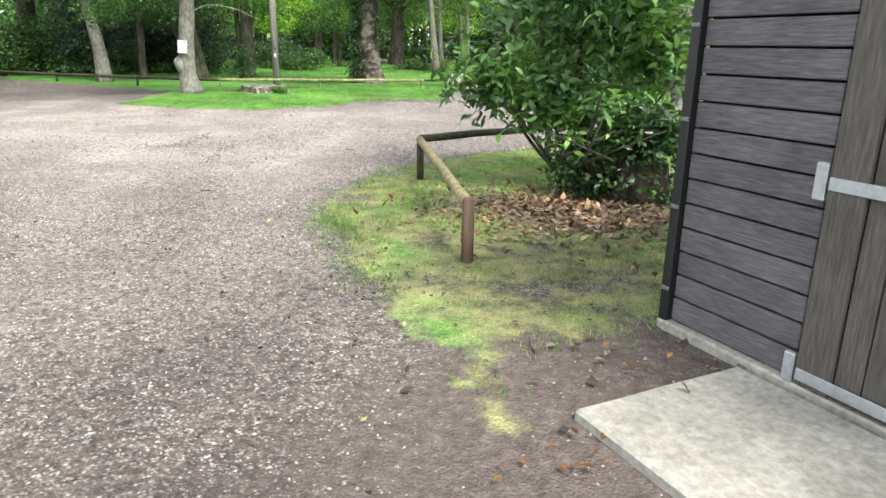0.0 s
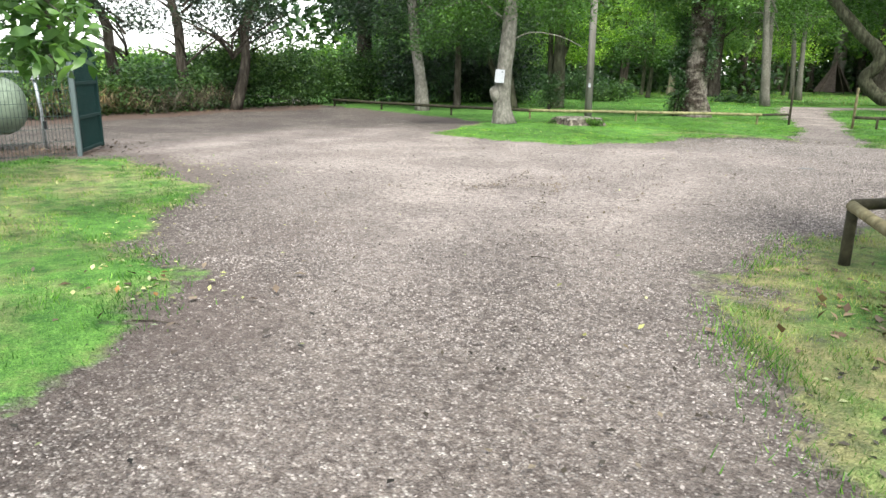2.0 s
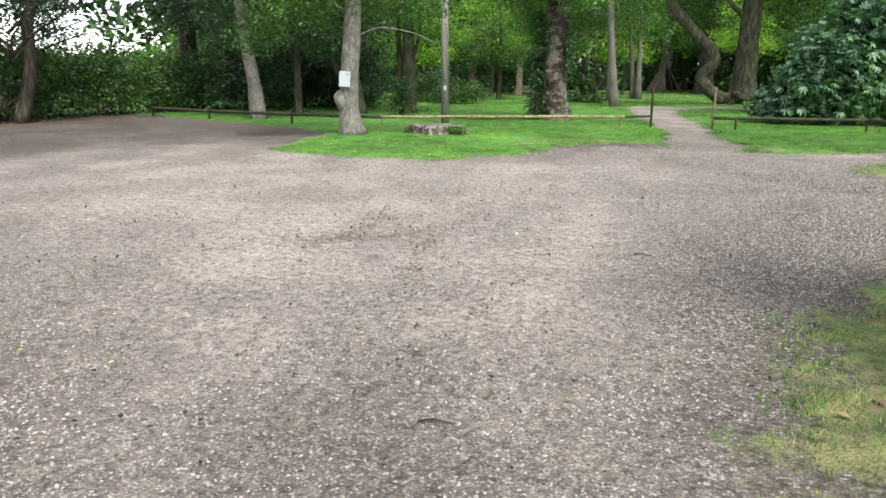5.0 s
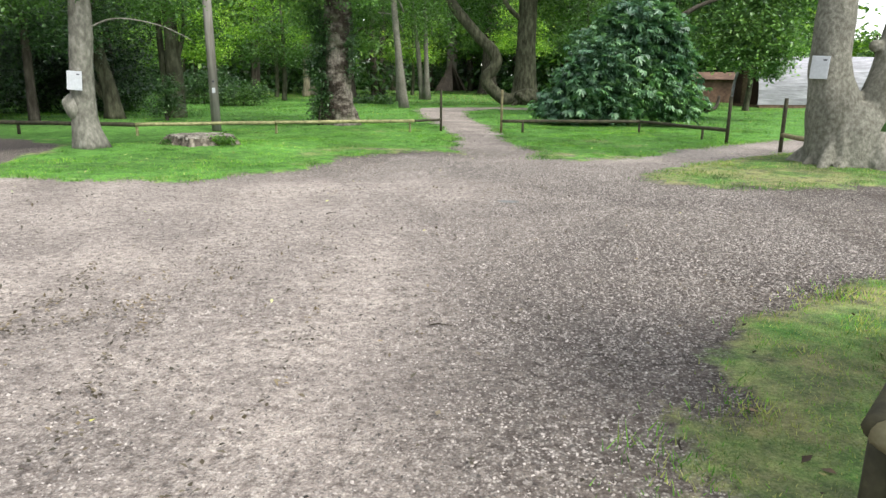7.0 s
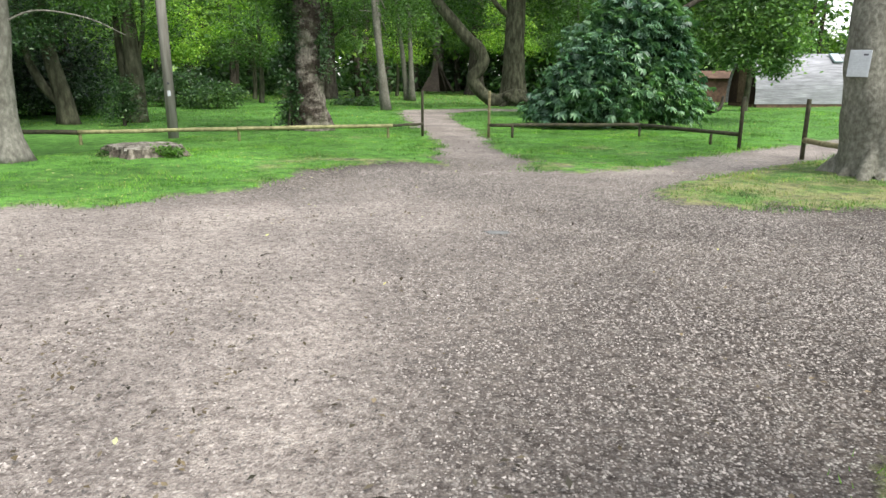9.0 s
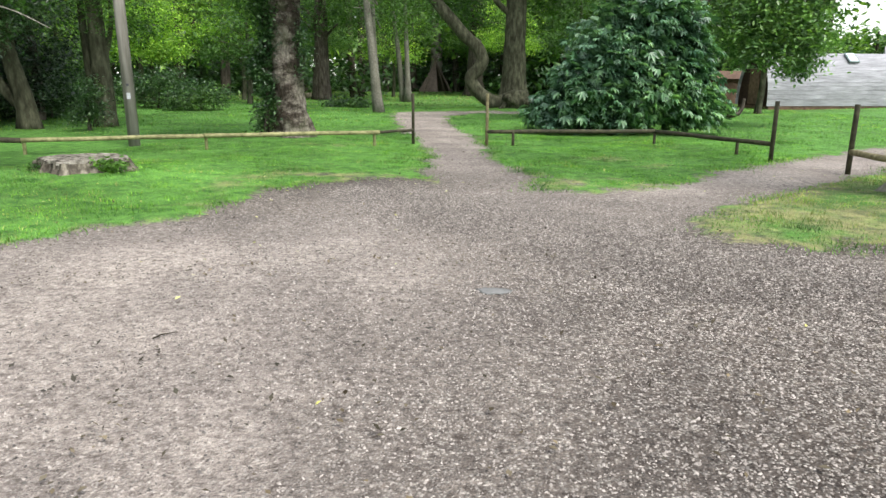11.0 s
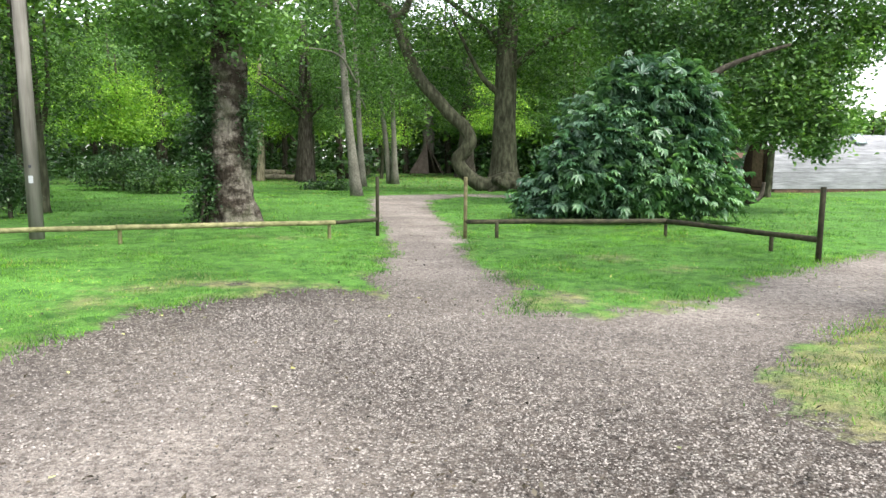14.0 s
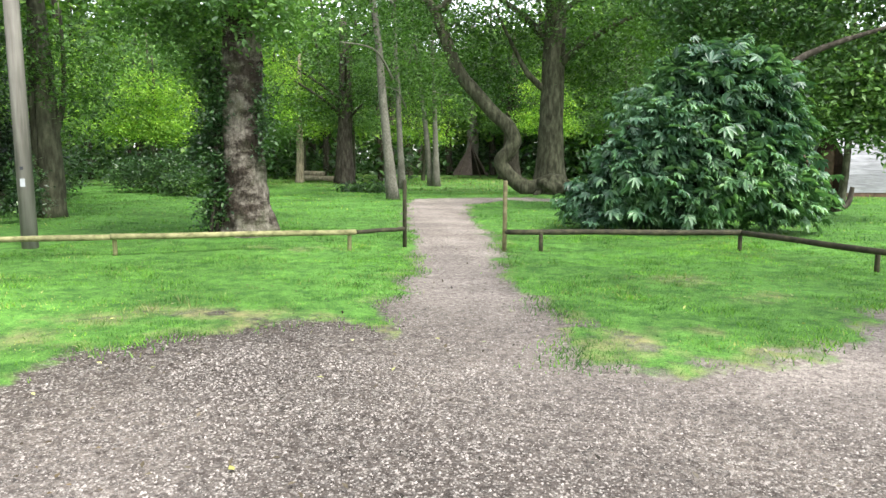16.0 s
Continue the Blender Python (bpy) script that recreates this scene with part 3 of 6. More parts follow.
# ---- trees ----
def tree(label, x, y, line, radii, bark, limbs=(), blobs=(), n=0, size=0.12, leaf=None, seed=1, segs=14, lobes=0.12, rough=0.12, group="", sink=0.05, category="tree", name="tree", steps=14, palm=False, bands=0.0, shade_canopy=None, **kw):
    """A tapered trunk, limbs as (points, start radius), and a crown of sprays of leaves; places are relative to the foot."""
    t = thing(name, x, y, gz(x, y), label, category, group)
    pts = smooth_line([(a, b, c - (sink if i == 0 else 0)) for i, (a, b, c) in enumerate(line)], steps)
    rad = np.interp(np.linspace(0, 1, steps), np.linspace(0, 1, len(radii)), radii)
    tube("trunk", pts, rad, bark, t, segs=segs, rough=rough, seed=seed, lobes=lobes, bands=bands)
    for i, (lp, r) in enumerate(limbs):
        m = max(6, 4 * len(lp))
        tube("limb", smooth_line(lp, m), np.linspace(r, r * 0.3, m), bark, t, segs=7, rough=0.1, seed=seed + i)
    if n:
        crown(list(blobs), n, size, leaf, t, seed, palm=palm, **kw)
    # extra leaves above the view, added to shade what stands below
    if shade_canopy:
        cx, cy, cz, cr = shade_canopy
        crown([(cx, cy, cz, cr, cr, cr * 0.45), (cx + cr * 0.5, cy - cr * 0.3, cz - cr * 0.35, cr * 0.6, cr * 0.6, cr * 0.3)], 3600, 0.32, leaf, t, seed + 500, name="upper_crown", spray=0.5, hollow=0.2)
    return t


def random_limbs(rng, z0, z1, count, reach, r):
    out = []
    for i in range(count):
        a, z = rng.uniform(0, 6.28), rng.uniform(z0, z1)
        dx, dy = math.cos(a), math.sin(a)
        l = reach * rng.uniform(0.6, 1.1)
        out.append(([(0, 0, z), (dx * l * 0.4, dy * l * 0.4, z + l * 0.3), (dx * l + 0.2 * dy, dy * l - 0.2 * dx, z + l * rng.uniform(0.3, 0.7))], r))
    return out


R1 = random.Random(5)

# pale-barked tree with a notice, in the lawn by the yard
tree("slender grey-barked tree with a burr at knee height and drooping leaves", -9.55, 3.6,
     [(0.08, 0, 0), (-0.02, 0, 0.5), (0.0, 0, 1.2), (0.14, 0, 2.6), (0.1, 0.1, 5), (0.0, 0.1, 9)], [0.33, 0.24, 0.21, 0.19, 0.15, 0.06], BARK_PALE,
     limbs=[([(0.1, 0, 2.1), (0.7, 0.1, 2.35), (1.5, 0.2, 2.25), (2.2, 0.1, 1.98)], 0.02), ([(0.1, 0, 2.6), (-0.8, -0.3, 3.2), (-1.8, -0.4, 3.0)], 0.05), ([(0.1, 0, 3.2), (0.9, -0.5, 4.0), (1.8, -0.8, 4.2)], 0.05)] + random_limbs(R1, 3, 7, 5, 2.2, 0.05),
     blobs=[(-1.2, -0.8, 2.75, 1.1, 1.0, 0.75), (-0.3, -0.3, 3.1, 1.2, 1.0, 0.6), (1.2, 0.8, 3.0, 1.1, 0.9, 0.65), (-0.2, -0.5, 4.6, 2.2, 1.8, 1.2), (0, 0, 6.5, 2.6, 2.6, 2.0), (-1.9, -0.9, 2.1, 0.6, 0.6, 0.4)], n=19000, size=0.085, leaf=LEAF_MID, seed=11, spray=0.24, hollow=0.2)

# burr and ivy tree with a thick banded trunk
tree("thick old trunk with rough dark bands and ivy on one side", -6.92, 11.05,
     [(0.05, 0, 0), (0.0, 0, 0.6), (-0.02, 0, 1.5), (-0.03, 0, 2.6), (0.02, 0, 4.0), (0.1, 0, 6.5), (0.1, 0, 10)], [0.56, 0.4, 0.345, 0.33, 0.32, 0.28, 0.13], BARK_BANDED,
     limbs=random_limbs(R1, 3.6, 7, 7, 2.8, 0.1),
     blobs=[(-0.95, -0.1, 3.7, 0.8, 0.9, 0.6), (0.75, -0.3, 3.75, 0.7, 0.9, 0.5), (0, -0.5, 4.2, 1.6, 1.2, 0.7), (0, 0, 7, 3.2, 3.2, 2.4), (-1.7, -0.2, 4.1, 0.9, 1.0, 0.6), (-0.8, 0, 2.9, 0.45, 0.5, 0.5)], n=21000, size=0.11, leaf=LEAF_BUSH, seed=12, spray=0.28, hollow=0.2, segs=40, steps=90, rough=0.16, bands=0.035)
ivy = thing("ivy", -6.92, 11.05, gz(-6.92, 11.05), "ivy leaves clinging up one side of the trunk", "ivy")
crown([(-0.58, -0.15, 0.45, 0.2, 0.3, 0.5), (-0.46, -0.2, 1.2, 0.16, 0.28, 0.6), (-0.46, -0.2, 2.1, 0.2, 0.3, 0.6), (-0.55, -0.1, 2.9, 0.3, 0.4, 0.5), (0.42, -0.1, 2.1, 0.08, 0.2, 0.9), (-0.7, -0.2, 1.6, 0.2, 0.25, 0.35), (-0.28, -0.36, 0.9, 0.12, 0.08, 0.8), (-0.25, -0.34, 2.4, 0.14, 0.08, 0.7)], 7600, 0.085, LEAF_DARK, ivy, 13, name="leaves", spray=0.1, hollow=0.2)
for k in range(4):
    tube("stem", smooth_line([(-0.5 + 0.1 * k, -0.42 + 0.05 * k, 0), (-0.42, -0.3 + 0.06 * k, 1.0), (-0.46 + 0.05 * k, -0.25, 2.2), (-0.42, -0.2, 3.3)], 14), np.linspace(0.035, 0.012, 14), BARK_BROWN, ivy, segs=6, rough=0.2, seed=k)

# slim pair beside the path
slim = tree("slim grey-green tree stem standing on the lawn", -7.68, 23.6,
            [(0, 0, 0), (-0.2, 0, 1.9), (-0.38, 0, 3.7), (-0.54, 0.1, 5.5), (-0.78, 0.1, 7.4), (-1.0, 0.1, 11)], [0.26, 0.165, 0.142, 0.125, 0.11, 0.05], BARK_BEECH,
            limbs=random_limbs(R1, 4, 9, 6, 2.6, 0.05), blobs=[(-0.6, 0, 6.2, 2.4, 2.4, 1.6), (-0.6, 0, 9, 3, 3, 2.2), (0.8, 0.5, 4.6, 1.4, 1.4, 0.9)], n=7000, size=0.13, leaf=LEAF_MID, seed=21, hollow=0.2)
copy_thing(slim, pose(-10.6, 36.0, 0, 0, 3, 0))
copy_thing(slim, pose(-9.35, 39.2, 0, 0, 4, 20))
copy_thing(slim, pose(-9.75, 39.6, 0, 0, -3, 60))

# the great beech with a low sweeping limb
tree("massive smooth-barked beech with a low limb sweeping up from its foot", -2.3, 28.6,
     [(0, 0, 0), (0, 0, 0.9), (0.0, 0, 2.5), (0.05, 0, 5.5), (0.1, 0, 9), (0.1, 0, 14)], [0.95, 0.62, 0.5, 0.46, 0.38, 0.15], BARK_GREEN,
     limbs=[([(0.05, 0, 4.0), (-0.9, -0.3, 4.8), (-1.6, -0.4, 6.0), (-2.4, -0.5, 7.6)], 0.16), ([(0, 0, 5), (1.6, -0.6, 6.2), (3.4, -1, 7)], 0.2), ([(0, 0, 6), (-1.5, 0.5, 7.5), (-3.5, 1, 9)], 0.2)] + random_limbs(R1, 5.5, 10, 7, 4, 0.14),
     blobs=[(2.6, -0.8, 6.2, 2.6, 2.6, 1.4), (-3.4, 0.2, 6.6, 2.4, 2.4, 1.2), (0, -1.2, 7.8, 4, 3, 1.6), (0, 0, 11, 6, 6, 3), (-6, 0, 8, 2.6, 2.6, 1.5), (5, 1.5, 7.0, 2.6, 2.6, 2.4), (3.6, 1.0, 3.6, 1.6, 1.4, 1.6), (1.5, 1.5, 5.2, 1.8, 1.5, 1.2), (-2.8, 1.6, 5.0, 1.8, 1.5, 1.0), (-1.0, 1.2, 6.4, 2.2, 1.6, 1.0)], n=30000, size=0.18, leaf=LEAF_MID, seed=31, segs=24, steps=26, lobes=0.25, spray=0.4, hollow=0.2)
low = thing("low_limb", -2.3, 28.6, gz(-2.3, 28.6), "thick bent limb rising from the foot of the beech", "branch")
tube("limb", smooth_line([(-0.1, -0.5, 0.35), (-0.7, -0.7, 0.2), (-1.2, -0.7, 0.4), (-1.82, -0.7, 0.95), (-1.95, -0.7, 1.38), (-1.63, -0.7, 1.75), (-1.46, -0.7, 2.23), (-1.74, -0.7, 2.75), (-2.34, -0.7, 3.31), (-3.08, -0.7, 4.14), (-3.81, -0.7, 5.04), (-4.23, -0.7, 6.04), (-4.58, -0.7, 6.86), (-4.81, -0.7, 7.48)], 56), np.interp(np.linspace(0, 1, 56), [0, 0.2, 0.4, 1], [0.4, 0.3, 0.32, 0.22]), BARK_GREEN, low, segs=14, rough=0.12, seed=3)
tube("limb", smooth_line([(-4.75, -0.7, 7.3), (-5.0, -0.7, 7.7), (-5.38, -0.7, 7.97), (-5.8, -0.7, 8.7), (-6.0, -0.8, 10.5)], 14), np.linspace(0.2, 0.1, 14), BARK_GREEN, low, segs=10, rough=0.1)
tube("limb", smooth_line([(-4.75, -0.7, 7.35), (-4.4, -0.75, 7.54), (-4.14, -0.8, 7.95), (-4.0, -0.8, 8.6), (-4.1, -0.8, 10.5)], 14), np.linspace(0.2, 0.1, 14), BARK_GREEN, low, segs=10, rough=0.1)
for rx, ry, rl in ((0.7, -0.9, 1.2), (-0.3, -1.0, 1.0), (1.0, 0.2, 1.4)):
    tube("root", [(rx * 0.6, ry * 0.6, 0.35), (rx * rl, ry * rl, 0.12), (rx * rl * 1.8, ry * rl * 1.6, -0.02)], [0.28, 0.17, 0.05], BARK_GREEN, low, segs=8, rough=0.2)

boss = bmesh.new()
bmesh.ops.create_icosphere(boss, subdivisions=4, radius=0.62)
for v in boss.verts:
    v.co *= 1 + 0.35 * noise.noise(v.co * 2.6) + 0.12 * noise.noise(v.co * 8)
    v.co.z *= 0.75
part("root_boss", boss, BARK_GREEN, low, "gnarled swelling at the foot", smooth=True).location = (0.15, -0.75, 0.35)

# the low horse chestnut, all leaves to the ground
chest = tree("low spreading horse chestnut whose hand-shaped leaves sweep the grass", 1.3, 15.2,
             [(0, 0, 0), (0.1, 0, 0.6), (0.3, 0.2, 1.6), (0.4, 0.3, 2.5), (0.5, 0.4, 3.2)], [0.4, 0.3, 0.22, 0.14, 0.05], BARK_BROWN,
             limbs=[([(0.1, 0, 0.5), (1.0, -0.2, 0.7), (1.9, -0.3, 0.62), (2.5, -0.3, 0.55), (2.95, -0.3, 0.62), (3.05, -0.3, 1.0)], 0.14), ([(0.2, 0.1, 1.2), (-1.0, -0.6, 2.2), (-1.8, -0.9, 2.0)], 0.1), ([(0.6, 0.5, 2.4), (2.0, 0.2, 3.6), (3.6, 0.2, 4.2)], 0.12), ([(0.1, 0, 0.6), (-1.2, -0.4, 0.9), (-2.2, -0.5, 0.5)], 0.1)],
             blobs=[(-1.75, -0.6, 0.7, 0.8, 0.8, 0.45), (-1.0, -0.8, 1.4, 0.9, 0.8, 0.7), (-0.3, -0.8, 2.2, 1.0, 0.8, 0.8), (0.2, -0.6, 3.1, 0.9, 0.8, 0.7), (0.8, -0.4, 3.1, 0.9, 0.8, 0.65), (0.4, -0.9, 1.3, 1.1, 0.7, 0.8), (1.3, -0.5, 1.0, 0.9, 0.7, 0.65), (1.7, -0.3, 0.75, 0.7, 0.6, 0.4), (1.1, -0.3, 2.1, 0.9, 0.8, 0.9), (0.0, 0.4, 2.4, 1.5, 1.0, 1.2), (-0.4, -0.6, 0.75, 1.2, 0.7, 0.5)], n=19000, size=0.25, leaf=LEAF_CHESTNUT, seed=41, palm=True, per=7, spray=0.2, hollow=0.4)
# tall chestnut behind it, its crown hanging over the lawn
tree("tall tree behind the chestnut with a wide hanging crown", 2.0, 20.5,
     [(0, 0, 0), (0, 0, 2), (0, 0, 5), (-0.2, 0, 9), (-0.3, 0, 13)], [0.5, 0.36, 0.32, 0.25, 0.1], BARK_GREEN,
     limbs=[([(0.1, 0, 4.0), (1.4, -0.5, 4.6), (2.9, -1.0, 4.8), (4.4, -1.5, 4.6)], 0.11)] + random_limbs(R1, 4.5, 9, 7, 3.6, 0.12),
     blobs=[(2.9, -2.4, 3.3, 1.2, 1.1, 1.1), (3.9, -2.5, 3.5, 1.1, 1.0, 1.3), (4.7, -2.6, 2.7, 0.75, 0.8, 1.1), (4.6, -2.7, 2.0, 0.45, 0.5, 0.4), (3.4, -2.5, 2.4, 0.9, 0.7, 0.5), (4.9, -2.4, 4.5, 1.4, 1.2, 0.9), (6.0, -2.2, 5.3, 1.3, 1.2, 0.7), (2.2, -2.0, 5.0, 1.9, 1.4, 1.2), (0.2, -1.4, 5.2, 1.6, 1.4, 1.0), (4.0, -2.0, 6.2, 2.2, 1.8, 1.0), (-1.0, -0.6, 6.6, 2.2, 2.0, 1.1)], n=42000, size=0.15, leaf=LEAF_DRAPE, seed=42, spray=0.28, hollow=0.2, per=22, shade_canopy=(1.4, 0, 9.5, 5))

# the forked beech by the yard, with a notice
def build_fork():
    t = thing("tree", 3.83, 4.4, gz(3.83, 4.4), "forked grey beech with folded bark and spreading roots", "tree")
    bm = bmesh.new()
    tube_into(bm, smooth_line([(0.1, 0.05, -0.15), (0.06, 0.03, 0.5), (-0.06, 0, 1.05), (-0.15, 0, 1.5), (-0.18, 0, 1.9), (-0.18, 0.03, 2.8), (-0.12, 0.1, 5.5), (-0.1, 0.1, 9)], 34), np.interp(np.linspace(0, 1, 34), [0, 0.13, 0.27, 0.4, 0.55, 0.75, 1], [0.5, 0.45, 0.42, 0.34, 0.31, 0.29, 0.16]), segs=22, rough=0.1, seed=51)
    tube_into(bm, smooth_line([(0.62, 0.05, -0.15), (0.66, 0.03, 0.5), (0.7, 0, 1.0), (0.8, 0, 1.5), (0.86, 0, 2.0), (1.02, 0.05, 2.8), (1.5, 0.2, 5), (2.1, 0.3, 8)], 34), np.interp(np.linspace(0, 1, 34), [0, 0.13, 0.27, 0.4, 0.6, 1], [0.47, 0.42, 0.37, 0.36, 0.32, 0.18]), segs=22, rough=0.12, seed=52)
    tube_into(bm, [(0.3, -0.1, -0.1), (0.3, -0.1, 0.6), (0.3, -0.05, 0.95), (0.3, 0, 1.05)], [0.5, 0.42, 0.3, 0.1], segs=18, rough=0.2, seed=53)
    tube_into(bm, [(0.5, -0.05, 1.92), (0.44, -0.08, 2.0), (0.44, -0.08, 2.05)], [0.12, 0.11, 0.04], segs=10, rough=0.2, seed=57)
    for k in range(13):
        a = 2 * math.pi * k / 13 + 0.2 * math.sin(k * 2.7)
        ca, sa = math.cos(a), math.sin(a)
        out = 1.0 + 0.16 * math.sin(k * 4.1)
        top = 0.55 + 0.35 * abs(math.sin(k * 1.9))
        tube_into(bm, smooth_line([(0.34 + 0.42 * ca, 0.27 * sa, top), (0.34 + 0.6 * ca, 0.45 * sa, top * 0.5), (0.34 + 0.68 * ca * out, 0.56 * sa * out, 0.12), (0.34 + 0.86 * ca * out, 0.8 * sa * out, -0.1)], 9), np.linspace(0.13, 0.1, 9), segs=9, rough=0.25, seed=k)
    bmesh.ops.recalc_face_normals(bm, faces=bm.faces)
    trunk = part("trunk", bm, BARK_BEECH, t, smooth=True)
    melt = trunk.modifiers.new("melt", "REMESH")
    melt.mode, melt.voxel_size, melt.use_smooth_shade = "VOXEL", 0.032, True
    soften = trunk.modifiers.new("soften", "SMOOTH")
    soften.factor, soften.iterations = 0.5, 3
    for i, (lp, r) in enumerate(random_limbs(R1, 5, 8, 5, 2.5, 0.12)):
        tube("limb", smooth_line(lp, 12), np.linspace(r, r * 0.3, 12), BARK_BEECH, t, segs=7, rough=0.1, seed=i)
    crown([(0, 0, 9, 3.6, 3.6, 1.8), (1.5, 0.5, 7.6, 2.6, 2.6, 1.0)], 5000, 0.14, LEAF_MID, t, 51)


build_fork()

# trees behind the long rail
hol = tree("ivy-wrapped tree with two stems behind the rail", -13.9, 14.4,
           [(0, 0, 0), (0.05, 0, 1.5), (0, 0, 4), (-0.2, 0, 7), (-0.2, 0, 10)], [0.36, 0.26, 0.22, 0.16, 0.06], BARK_GREEN,
           limbs=[([(-0.1, 0, 0.3), (-0.4, 0.1, 1.5), (-0.5, 0.2, 4), (-0.3, 0.3, 7)], 0.17), ([(0.1, 0, 1.8), (0.45, 0.1, 3), (0.5, 0.1, 5)], 0.1)] + random_limbs(R1, 3, 8, 5, 2.4, 0.06),
           blobs=[(0.8, -0.5, 3.8, 1.6, 1.4, 1.0), (-1.2, 0, 4.2, 1.8, 1.6, 1.2), (0, 0, 7, 3, 3, 2), (1.3, -0.2, 2.9, 0.8, 0.8, 0.5)], n=9500, size=0.11, leaf=LEAF_MID, seed=61, hollow=0.2, spray=0.3, shade_canopy=(0, 0, 10.5, 5))
tree("leaning grey stem at the edge of the wood", -15.6, 13.4, [(0, 0, 0), (-0.08, 0, 0.8), (-0.34, 0, 2), (-0.5, 0, 3.4), (-0.6, 0, 6), (-0.7, 0, 9)], [0.36, 0.26, 0.22, 0.19, 0.13, 0.05], BARK_GREEN,
     limbs=[([(-0.1, 0, 0.55), (-0.75, -0.1, 1.35), (-1.1, -0.1, 2.3), (-1.2, -0.1, 4.0)], 0.19)] + random_limbs(R1, 3, 7, 5, 2.2, 0.06), blobs=[(-1.2, 0, 4.2, 2.0, 1.8, 1.2), (0.2, -0.3, 3.2, 1.3, 1.2, 0.8), (-1.4, 0, 7, 3, 3, 2), (-2.2, 0, 2.8, 1.2, 1.2, 0.7)], n=13000, size=0.12, leaf=LEAF_DARK, seed=62, hollow=0.2, shade_canopy=(0, 0, 10.5, 5))
palec = tree("pale leaning trunk behind the dark rail", -16.3, 8.3, [(0, 0, 0), (-0.1, 0, 1.2), (-0.35, 0, 2.6), (-0.6, 0, 5), (-0.7, 0, 9)], [0.3, 0.22, 0.2, 0.16, 0.06], BARK_PALE,
             limbs=random_limbs(R1, 3, 7, 5, 2.2, 0.06), blobs=[(0.6, -0.2, 3.0, 1.1, 1.0, 0.8), (-1.2, 0.2, 3.6, 1.5, 1.5, 0.9), (0.2, 0, 4.6, 2.2, 2.0, 1.2), (0, 0, 7.5, 2.6, 2.6, 1.6), (1.4, 0.3, 3.6, 1.0, 1.0, 0.7)], n=15000, size=0.1, leaf=LEAF_DARK, seed=63, hollow=0.2, spray=0.28, shade_canopy=(0, 1, 10, 4.5))
tree("thin dark trunk behind the dark rail", -16.4, 10.6, [(0, 0, 0), (0.05, 0, 2), (0.1, 0, 5), (0.1, 0, 8)], [0.17, 0.12, 0.09, 0.04], BARK_BROWN,
     limbs=random_limbs(R1, 2, 6, 4, 1.6, 0.03), blobs=[(0, 0, 3.2, 1.3, 1.2, 1.0), (0.4, 0, 5.0, 2, 2, 1.4), (1.2, 0.4, 2.6, 0.9, 0.9, 0.6)], n=9000, size=0.11, leaf=LEAF_DARK, seed=64, hollow=0.2, shade_canopy=(-1, 1, 9.5, 4))
holly = tree("small dark glossy holly bush at the foot of the tree", -13.4, 12.9, [(0, 0, 0), (0, 0, 0.6), (0.1, 0, 1.2)], [0.06, 0.04, 0.02], BARK_BROWN,
             blobs=[(0, 0, 0.55, 0.6, 0.55, 0.5), (0.1, 0, 1.1, 0.35, 0.35, 0.4)], n=2200, size=0.09, leaf=LEAF_DARK, seed=65, category="bush", name="holly_bush", spray=0.12, hollow=0.1)

# lone trees of the park
dark = tree("dark-trunked park tree in the sunlit grass", -15.4, 40.2, [(0, 0, 0), (0, 0, 2), (0.1, 0, 5), (0, 0, 10)], [0.7, 0.5, 0.42, 0.2], BARK_BROWN,
            limbs=random_limbs(R1, 3.5, 8, 7, 3.6, 0.14), blobs=[(-2, -0.5, 5, 2.4, 2, 1.2), (2, 0, 5.4, 2.4, 2.2, 1.3), (0, 0, 8, 4.2, 4, 2.4)], n=9000, size=0.2, leaf=LEAF_MID, seed=71, hollow=0.25, spray=0.45)
tree("pale birch-like stem in the park grass", -18.6, 40.6, [(0, 0, 0), (0.1, 0, 2), (0.05, 0, 5), (0.2, 0, 8)], [0.3, 0.22, 0.2, 0.08], CUT_WOOD,
     limbs=random_limbs(R1, 3, 6, 4, 2, 0.06), blobs=[(0, 0, 5.5, 2.2, 2.2, 1.6)], n=3500, size=0.18, leaf=LEAF_LIME, seed=72, hollow=0.2)
tree("stout trunk behind the beech", -6.3, 52.0, [(0, 0, 0), (0, 0, 2), (0.1, 0, 6), (0, 0, 11)], [1.0, 0.62, 0.5, 0.2], BARK_BROWN,
     limbs=random_limbs(R1, 4, 9, 7, 4, 0.15), blobs=[(0, 0, 8, 5, 4.5, 3), (2, -1, 5.4, 2.4, 2.4, 1.2)], n=8000, size=0.24, leaf=LEAF_MID, seed=73, hollow=0.25, spray=0.5)

tree("tall pale grey trunk with a flared foot in the park", -12.05, 69.5, [(0, 0, 0), (0, 0, 1.5), (0.1, 0, 4), (0, 0, 9), (0, 0, 15)], [0.95, 0.7, 0.6, 0.5, 0.2], BARK_BEECH,
     limbs=random_limbs(R1, 6, 11, 6, 4, 0.15), blobs=[(0, 0, 11, 5, 4.5, 3), (2, -1, 8, 2.4, 2.4, 1.2)], n=6000, size=0.28, leaf=LEAF_MID, seed=74, hollow=0.25, spray=0.5)
